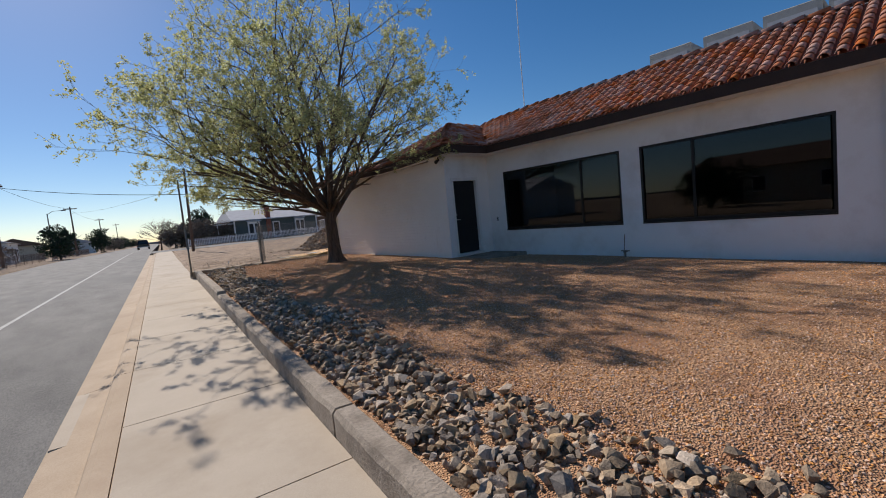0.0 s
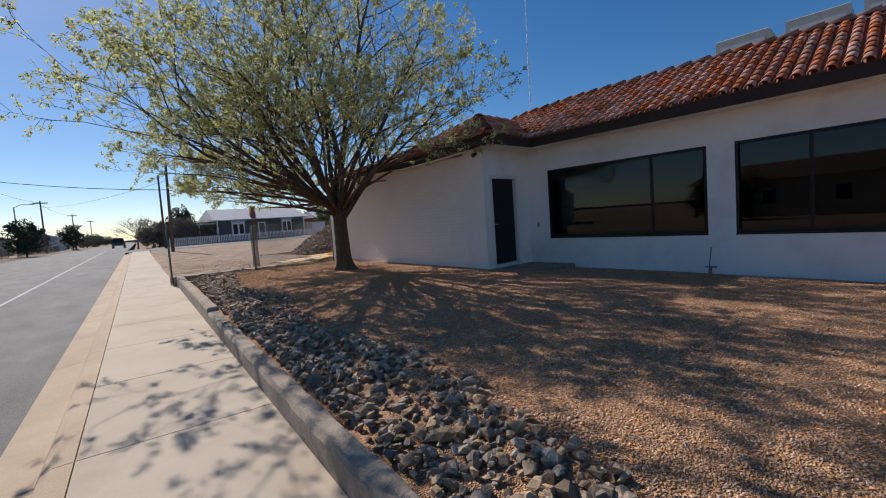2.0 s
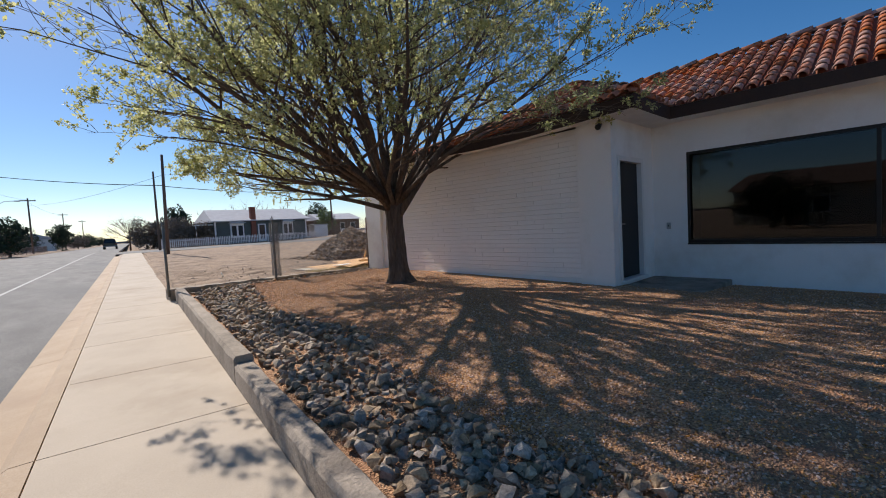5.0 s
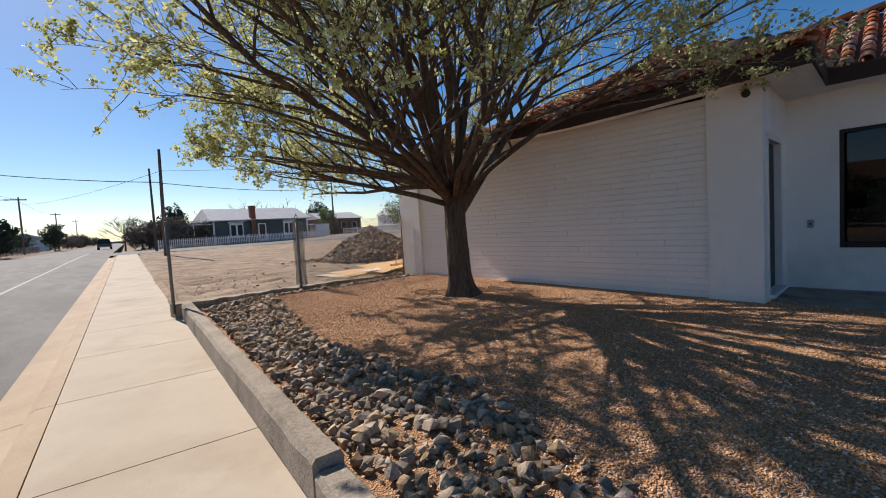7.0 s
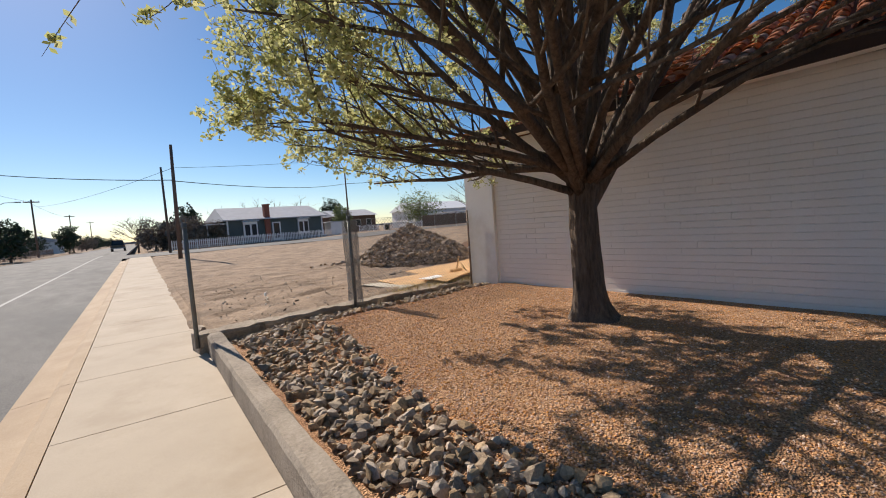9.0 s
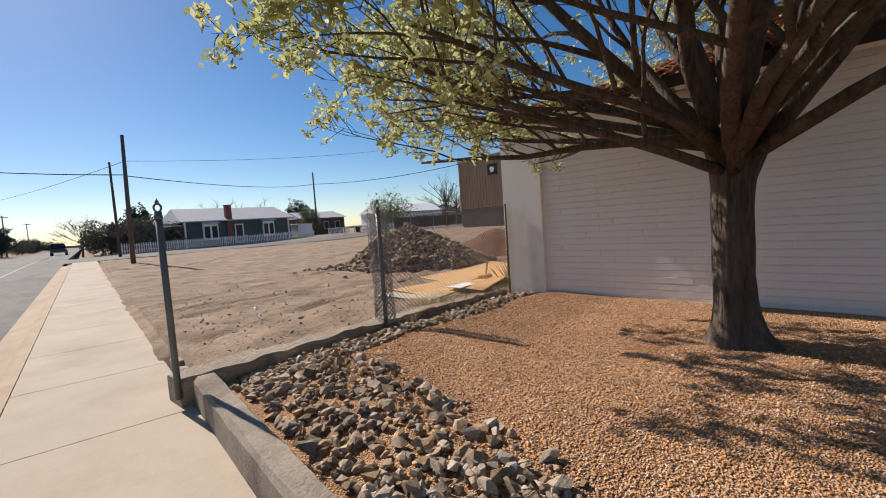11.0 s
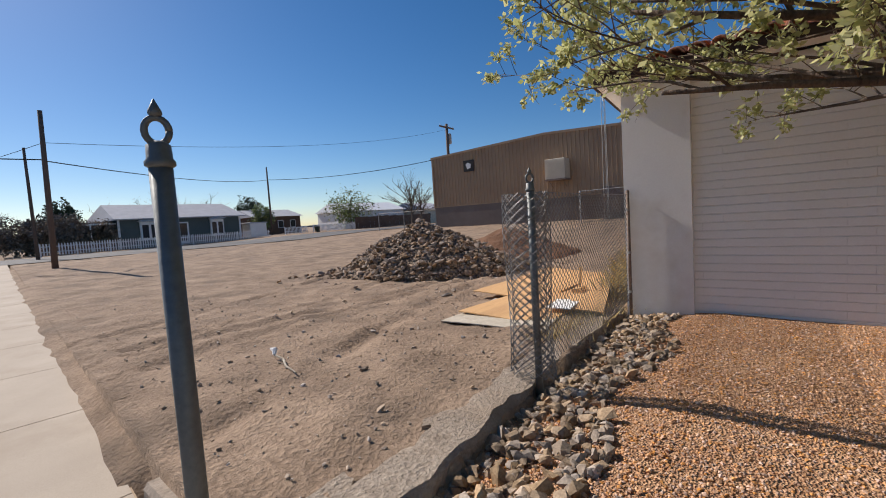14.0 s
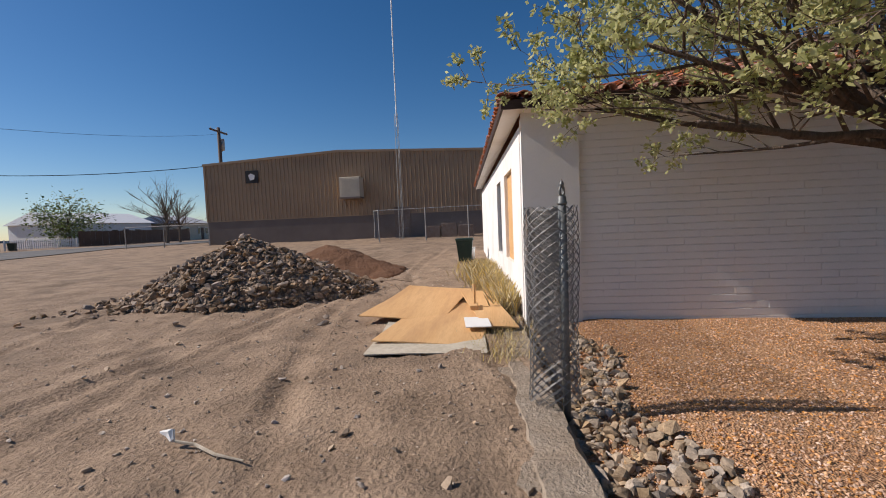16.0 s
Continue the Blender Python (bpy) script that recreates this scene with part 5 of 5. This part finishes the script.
for y in (0.5, 3.9):
    part("porch_post", Shape().box(-2.15, -2.05, y - 0.05, y + 0.05, -0.1, 2.55), "white_paint", hs)
ob = thing("garden_shed", (23.9, 58.5, land(23.9, 58)), "small white storage shed beside the house", "shed")
part("body", Shape().box(0, 2.2, 0, 2, -0.1, 1.7), "white_paint", ob)
part("roof", Shape().bevel_box(-0.12, 2.32, -0.12, 2.12, 1.7, 1.85, 0.05), "shingle", ob)


def picket_fence(name, x0, x1, y, h=1.05, step=0.2):
    ob = thing(name, (x0, y, land((x0 + x1) / 2, y)), "white painted picket fence", "fence", "picket fences")
    n = int((x1 - x0) / step)
    P = Shape().add([(-0.045, 0, 0.05), (0.045, 0, 0.05), (0.045, 0, h - 0.08), (0, 0, h), (-0.045, 0, h - 0.08), (-0.045, 0.02, 0.05), (0.045, 0.02, 0.05), (0.045, 0.02, h - 0.08), (0, 0.02, h), (-0.045, 0.02, h - 0.08)],
                    [(0, 1, 2, 3, 4), (9, 8, 7, 6, 5), (0, 5, 6, 1), (1, 6, 7, 2), (2, 7, 8, 3), (3, 8, 9, 4), (4, 9, 5, 0)]).mesh("picket", "white_paint")
    for k in range(n):
        q = new("picket", P)
        q.parent = ob
        q.matrix_basis = pose(k * step, 0, 0)
    for z in (0.3, 0.75):
        part("rail", Shape().box(0, x1 - x0, 0.022, 0.06, z, z + 0.07), "white_paint", ob)
    for k in range(int((x1 - x0) / 2.4) + 1):
        part("post", Shape().box(k * 2.4 - 0.05, k * 2.4 + 0.05, 0.062, 0.16, -0.2, h), "white_paint", ob)


picket_fence("picket_fence", 3.0, 23.8, 54.0)
picket_fence("picket_fence_low", 26.2, 29.6, 54.4, 0.9)
picket_fence("picket_fence_end", 30.2, 37.6, 54.0, 1.05)
bn2 = copy_thing(bn, pose(29.9, 52.9, land(29.9, 52.9), 0, 0, 30))
wf = thing("board_fence", (37.9, 54.2, land(40, 54)), "weathered brown board fence", "fence")
BOARD = Shape().bevel_box(-0.14, 0.14, 0, 0.025, 0.02, 1.75, 0.01).mesh("board", "wood_fence")
for k in range(60):
    q = new("board", BOARD)
    q.parent = wf
    q.matrix_basis = pose(k * 0.3, 0.01 * math.sin(k * 2.3), 0.02 * math.sin(k * 1.7))
part("rail", Shape().box(-0.1, 17.8, 0.03, 0.07, 1.2, 1.3), "wood_fence", wf)


def plain_house(x, y, w, d, h, roof_h, turn, wall_mat, roof_mat, label):
    z = land(x, y) if along(x, y)[1] > 0.1 else walk_z(along(x, y)[0]) - 0.1
    ob = thing("house", (x, y, z), label, "house", "far houses", turn)
    part("wall", Shape().box(-w / 2, w / 2, -d / 2, d / 2, -0.3, h), wall_mat, ob)
    part("roof", Shape().add([(-w / 2 - 0.4, -d / 2 - 0.4, h), (w / 2 + 0.4, -d / 2 - 0.4, h), (w / 2 + 0.4, d / 2 + 0.4, h), (-w / 2 - 0.4, d / 2 + 0.4, h), (-w / 2 - 0.2, 0, h + roof_h), (w / 2 + 0.2, 0, h + roof_h)], [(3, 2, 1, 0), (0, 1, 5, 4), (2, 3, 4, 5), (1, 2, 5), (3, 0, 4)]), roof_mat, ob)
    for k in (-0.3, 0.05, 0.32):
        wn_ = part("window", Shape().box(k * w - 0.5, k * w + 0.5, -d / 2 - 0.05, -d / 2 - 0.004, 0.9, 2.1), "white_paint", ob)
        part("pane", Shape().box(k * w - 0.42, k * w + 0.42, -d / 2 - 0.07, -d / 2 - 0.054, 0.98, 2.02), "pane", wn_)
    part("door", Shape().box(0.18 * w - 0.45, 0.18 * w + 0.45, -d / 2 - 0.04, -d / 2 - 0.004, 0, 2.05), "wood_fence", ob)
    return ob


plain_house(50.0, 66.0, 13, 9, 3.0, 1.6, -8, "white_paint", "white_paint", "white house with a bright metal roof")
plain_house(62.0, 62.0, 10, 8, 2.8, 1.4, 10, "cooler_paint", "shingle", "low beige house with a grey roof")
plain_house(33.0, 70.0, 8, 7, 2.7, 1.2, 0, "wood_fence", "shingle", "brown shed with a grey roof")
for s, n, t, wm, rm, lab in ((46, -24, 97, "cooler_paint", "shingle", "low beige house with a grey roof"), (74, -22, 90, "white_paint", "shingle", "low white house with a grey roof"), (105, -24, 92, "cooler_paint", "wood_fence", "low tan house with a brown roof"), (22, -26, 94, "white_paint", "shingle", "white bungalow with a grey roof"), (-4, -27, 97, "cooler_paint", "wood_fence", "tan bungalow with a dark roof"), (-28, -26, 97, "white_paint", "shingle", "white bungalow with a grey roof"), (140, -20, 92, "white_paint", "shingle", "low white house with a grey roof")):
    x, y = street(s, n)
    plain_house(x, y, 12, 8, 2.8, 1.5, t, wm, rm, lab)
for s0, s1 in ((2, 26), (28, 60), (62, 95)):
    k = int((s1 - s0) / 3)
    pts = [street(s0 + 3 * i, -12.2) for i in range(k + 1)]
    ob = thing("roadside_fence", (0, 0, 0), "low dark chain-link fence across the street", "fence", "roadside fences")
    for i, (x, y) in enumerate(pts):
        z = walk_z(along(x, y)[0]) - 0.1
        part("post", Shape().tube([(x, y, z - 0.2), (x, y, z + 1.1)], 0.03, 6), "rust", ob)
        if i:
            x0, y0 = pts[i - 1]
            z0 = walk_z(along(x0, y0)[0]) - 0.1
            part("rail", Shape().tube([(x0, y0, z0 + 1.05), (x, y, z + 1.05)], 0.02, 5), "rust", ob)
            sh = Shape()
            chain_mesh(sh, (x0, y0), (x, y), z0 + 0.1, z0 + 1.03, 0.16, 0.006)
            part("mesh", sh, "rust", ob)

# ---- pickup ----
tx, ty = street(92, -3.6)
pk = thing("pickup_truck", (tx, ty, walk_z(92) - 0.16), "dark pickup truck standing at the roadside", "pickup truck", turn=-6.7)
part("body", Shape().bevel_box(-0.95, 0.95, -2.6, 2.6, 0.45, 1.1, 0.08), "car_paint", pk)
cab = part("cab", Shape().add([(-0.88, -0.9, 1.08), (0.88, -0.9, 1.08), (0.88, 1.1, 1.08), (-0.88, 1.1, 1.08), (-0.72, -0.65, 1.8), (0.72, -0.65, 1.8), (0.72, 0.6, 1.8), (-0.72, 0.6, 1.8)], [(4, 5, 6, 7), (0, 1, 5, 4), (1, 2, 6, 5), (2, 3, 7, 6), (3, 0, 4, 7)]), "car_paint", pk)
part("rear_window", Shape().add([(-0.68, -0.88, 1.2), (0.68, -0.88, 1.2), (0.62, -0.7, 1.7), (-0.62, -0.7, 1.7)], [(0, 1, 2, 3)]), "pane", cab)
for x in (-0.85, 0.85):
    for y in (-1.7, 1.7):
        wl = part("wheel", Shape().tube([(x - 0.12, y, 0.38), (x + 0.12, y, 0.38)], 0.38, 16), "rubber", pk)
        part("rim", Shape().tube([(x - 0.13, y, 0.38), (x + 0.13, y, 0.38)], 0.2, 12), "galvanized", wl)
for x in (-0.85, 0.85):
    part("tail_light", Shape().box(x - 0.07, x + 0.07, -2.64, -2.602, 0.75, 1.0), "red_brick", pk, "red tail light")
part("bumper", Shape().bevel_box(-0.95, 0.95, -2.75, -2.65, 0.42, 0.6, 0.02), "galvanized", pk)


# ---- far trees and hedges ----
def clump_tree(name, x, y, h, w, mat, label, seed, trunk=0.2, bare=False, low=0.2, z=None):
    r = random.Random(seed)
    z = (land(x, y) if along(x, y)[1] > 0.1 else walk_z(along(x, y)[0]) - 0.1) if z is None else z
    ob = thing(name, (x, y, z), label, "tree", "far trees")
    t = Shape()
    t.tube([(0, 0, -0.2), (0.1, 0, h * 0.3), (0.0, 0.1, h * 0.6)], [trunk, trunk * 0.7, trunk * 0.3], 7)
    tips = []
    for k in range(16 if not bare else 26):
        a, e = r.uniform(0, 6.28), r.uniform(0.2, 1.3)
        L = h * r.uniform(0.3, 0.5)
        s0 = Vector((0.05, 0, h * r.uniform(0.18, 0.5)))
        d = Vector((math.cos(a) * math.cos(e) * w / h * 1.5, math.sin(a) * math.cos(e) * w / h * 1.5, math.sin(e)))
        mid = s0 + d * L * 0.5 + Vector((r.gauss(0, 0.1), r.gauss(0, 0.1), 0))
        end = s0 + d * L + Vector((r.gauss(0, 0.2), r.gauss(0, 0.2), 0.1))
        t.tube([s0, mid, end], [trunk * 0.3, trunk * 0.18, 0.01], 4, False)
        tips += [mid, end]
        for _ in range(7 if bare else 3):
            q = mid.lerp(end, r.random())
            e2 = q + (d * 0.5 + Vector((r.gauss(0, 0.5), r.gauss(0, 0.5), r.uniform(0, 0.8)))) * h * 0.13
            t.tube([q, e2], [0.025, 0.008], 3, False)
            tips.append(e2)
    part("trunk", t, "twig", ob)
    v, f = [], []
    n = 500 if bare else 3200
    for _ in range(n):
        if bare:
            q = r.choice(tips) + Vector((r.gauss(0, 0.25), r.gauss(0, 0.25), r.gauss(0, 0.2)))
            size = 0.05
        else:
            u = Vector((r.gauss(0, 1), r.gauss(0, 1), r.gauss(0, 1))).normalized() * r.random() ** 0.4
            q = Vector((u.x * w / 2, u.y * w / 2, h * (low + (1 - low) * (0.5 + 0.5 * u.z))))
            q += 0.35 * w * Vector((noise.noise(q * 0.9 + Vector((seed, 0, 0))), noise.noise(q * 0.9 + Vector((0, seed, 0))), noise.noise(q * 0.9 + Vector((0, 0, seed)))))
            size = r.uniform(0.09, 0.2) * (h / 5) ** 0.5
        a = Vector((r.gauss(0, 1), r.gauss(0, 1), r.gauss(0, 1))).normalized()
        b = a.orthogonal().normalized()
        k = len(v)
        v += [q - a * size, q + b * size * 0.6, q + a * size, q - b * size * 0.6]
        f.append((k, k + 1, k + 2, k + 3))
    c = new("crown", data("crown", v, f, mat))
    c.parent = ob
    tagged(c, kind="stuff")
    return ob


clump_tree("cypress", 7.6, 69.0, 5.6, 3.6, "evergreen", "dark evergreen tree behind the house", 1)
clump_tree("shrub_tree", 31.5, 72.0, 6.0, 4.5, "evergreen", "dark evergreen tree beyond the yards", 2)
clump_tree("spring_tree", 28.0, 62.5, 4.2, 3.4, "spring_green", "bright green small tree by the pole", 3, 0.12)
clump_tree("spring_tree", 42.0, 60.0, 6.0, 7.0, "spring_green", "rounded grey-green tree above the board fence", 4, 0.2, False, 0.05)
clump_tree("bare_tree", 41.0, 46.0, 8.0, 6.5, "spring_green", "leafless tree with a haze of green buds", 5, 0.2, True)
clump_tree("bare_tree", 45.0, 47.5, 7.0, 5.0, "hedge", "leafless grey tree standing beyond the yard", 6, 0.18, True)
clump_tree("bare_tree", 15.0, 76.0, 6.6, 7.0, "hedge", "leafless tree behind the house", 7, 0.16, True)
clump_tree("bare_tree", 21.0, 78.0, 7.0, 8.0, "hedge", "leafless tree behind the house", 8, 0.18, True)
clump_tree("bare_tree", 25.5, 74.0, 7.0, 6.0, "hedge", "leafless tree behind the house", 9, 0.18, True)
for k in range(7):
    clump_tree("hedge_bush", 2.4 + 1.25 * k, 60.0 + 1.2 * math.sin(k * 2), 3.6 - 0.2 * abs(k - 2), 3.4, "hedge", "tangled brown winter bush behind the fence", 20 + k, 0.1, False, 0.0)
clump_tree("bare_tree", 1.5, 66.0, 5.0, 4.0, "hedge", "leafless tree beside the street", 31, 0.12, True)
for s, n, h, w, mt, lab, sd, br in ((62, -11.4, 4.3, 3.0, "evergreen", "dark round evergreen beside the street", 40, False), (108, -11.5, 5.2, 3.6, "evergreen", "dark round evergreen beside the street", 41, False), (36, -20, 5.5, 6.0, "hedge", "leafless tree in a front yard", 42, True), (30, -17, 2.2, 3.5, "hedge", "brown shrub behind the fence", 43, False),
                                    (42, -16, 2.0, 4.0, "evergreen", "dark shrub behind the fence", 44, False), (62, -18, 2.4, 5.0, "hedge", "brown shrub behind the fence", 45, False), (95, -17, 3.0, 5.0, "evergreen", "dark shrub in a front yard", 46, False), (18, -18, 5.0, 5.0, "hedge", "leafless tree in a front yard", 47, True), (0, -19, 3.2, 4.5, "evergreen", "broad dark tree in a front yard", 48, False), (-18, -20, 6, 6, "hedge", "leafless tree in a front yard", 49, True)):
    clump_tree("yard_tree", *street(s, n), h, w, mt, lab, sd, 0.13, br, 0.1)
for k in range(26):
    s = 120 + 9 * k + 5 * math.sin(k * 3)
    clump_tree("far_tree", *street(s, (-16 if k % 2 else 9) - 4 * math.sin(k * 1.7)), 3.5 + 1.5 * math.sin(k * 2.1) ** 2, 5.0, "evergreen" if k % 3 else "hedge", "dark tree far down the street", 60 + k, 0.15, False, 0.05)

# low hills on the skyline, distance haze put into their bluish colour
hl = Shape()
rows = [[], []]
for i in range(181):
    a = radians(i * 2)
    hgt = 6 + 14 * max(0, noise.noise((math.cos(a) * 2.2, math.sin(a) * 2.2, 4))) + 26 * math.exp(-((i - 31) / 4.0) ** 2)
    rows[0].append((1500 * math.sin(a), 1500 * math.cos(a), -4))
    rows[1].append((1500 * math.sin(a), 1500 * math.cos(a), hgt))
hl.sheet(rows)
structure("backdrop", hl, "hazed_hill", "low hills on the horizon with bluish haze in their colour")

# ---- painted bricks of the wing wall ----
def brick_shape(L, m=None):
    """A brick whose long edges alone are rounded."""
    e = L / 2 - 0.0006
    pts = [Vector((x, y, z)) for x in (-e, e) for y, z in ((-0.0445, 0), (-0.0445, 0.002), (-0.039, 0.006), (0.039, 0.006), (0.0445, 0.002), (0.0445, 0))]
    if m is not None:
        pts = [m @ q for q in pts]
    return Shape().add(pts, [(i, i + 1, i + 7, i + 6) for i in range(5)] + [(5, 4, 3, 2, 1, 0), (6, 7, 8, 9, 10, 11)])


BRICK = [brick_shape(L).mesh("brick", "brick") for L in (0.40, 0.20)]
rb = random.Random(4)
rest = Shape()
count = 0
rows_ = 30
for j in range(rows_):
    z = 0.06 + j * 0.092
    off = 0.0 if j % 2 else 0.2
    y = 0.62
    while y < 6.70:
        L = 0.40 if not (y == 0.62 and off) else 0.20
        L = min(L, 6.71 - y)
        if L < 0.08:
            break
        m = pose(0.074 - rb.uniform(0, 0.006), y + L / 2, z, 0, -90, 0) @ pose(0, 0, 0, 0, 0, 90 + rb.uniform(-0.25, 0.25))
        if abs(L - 0.4) < 1e-6 and count < 298 and 1.0 < z < 2.9 and y > 1.2:
            ob = new("brick", BRICK[0])
            ob.parent = wing
            ob.matrix_basis = m
            count += 1
        else:
            b = brick_shape(L, m)
            rest.add(b.v, b.f)
        y += L
tagged(part("brick_field", rest, "brick", wing), kind="stuff")
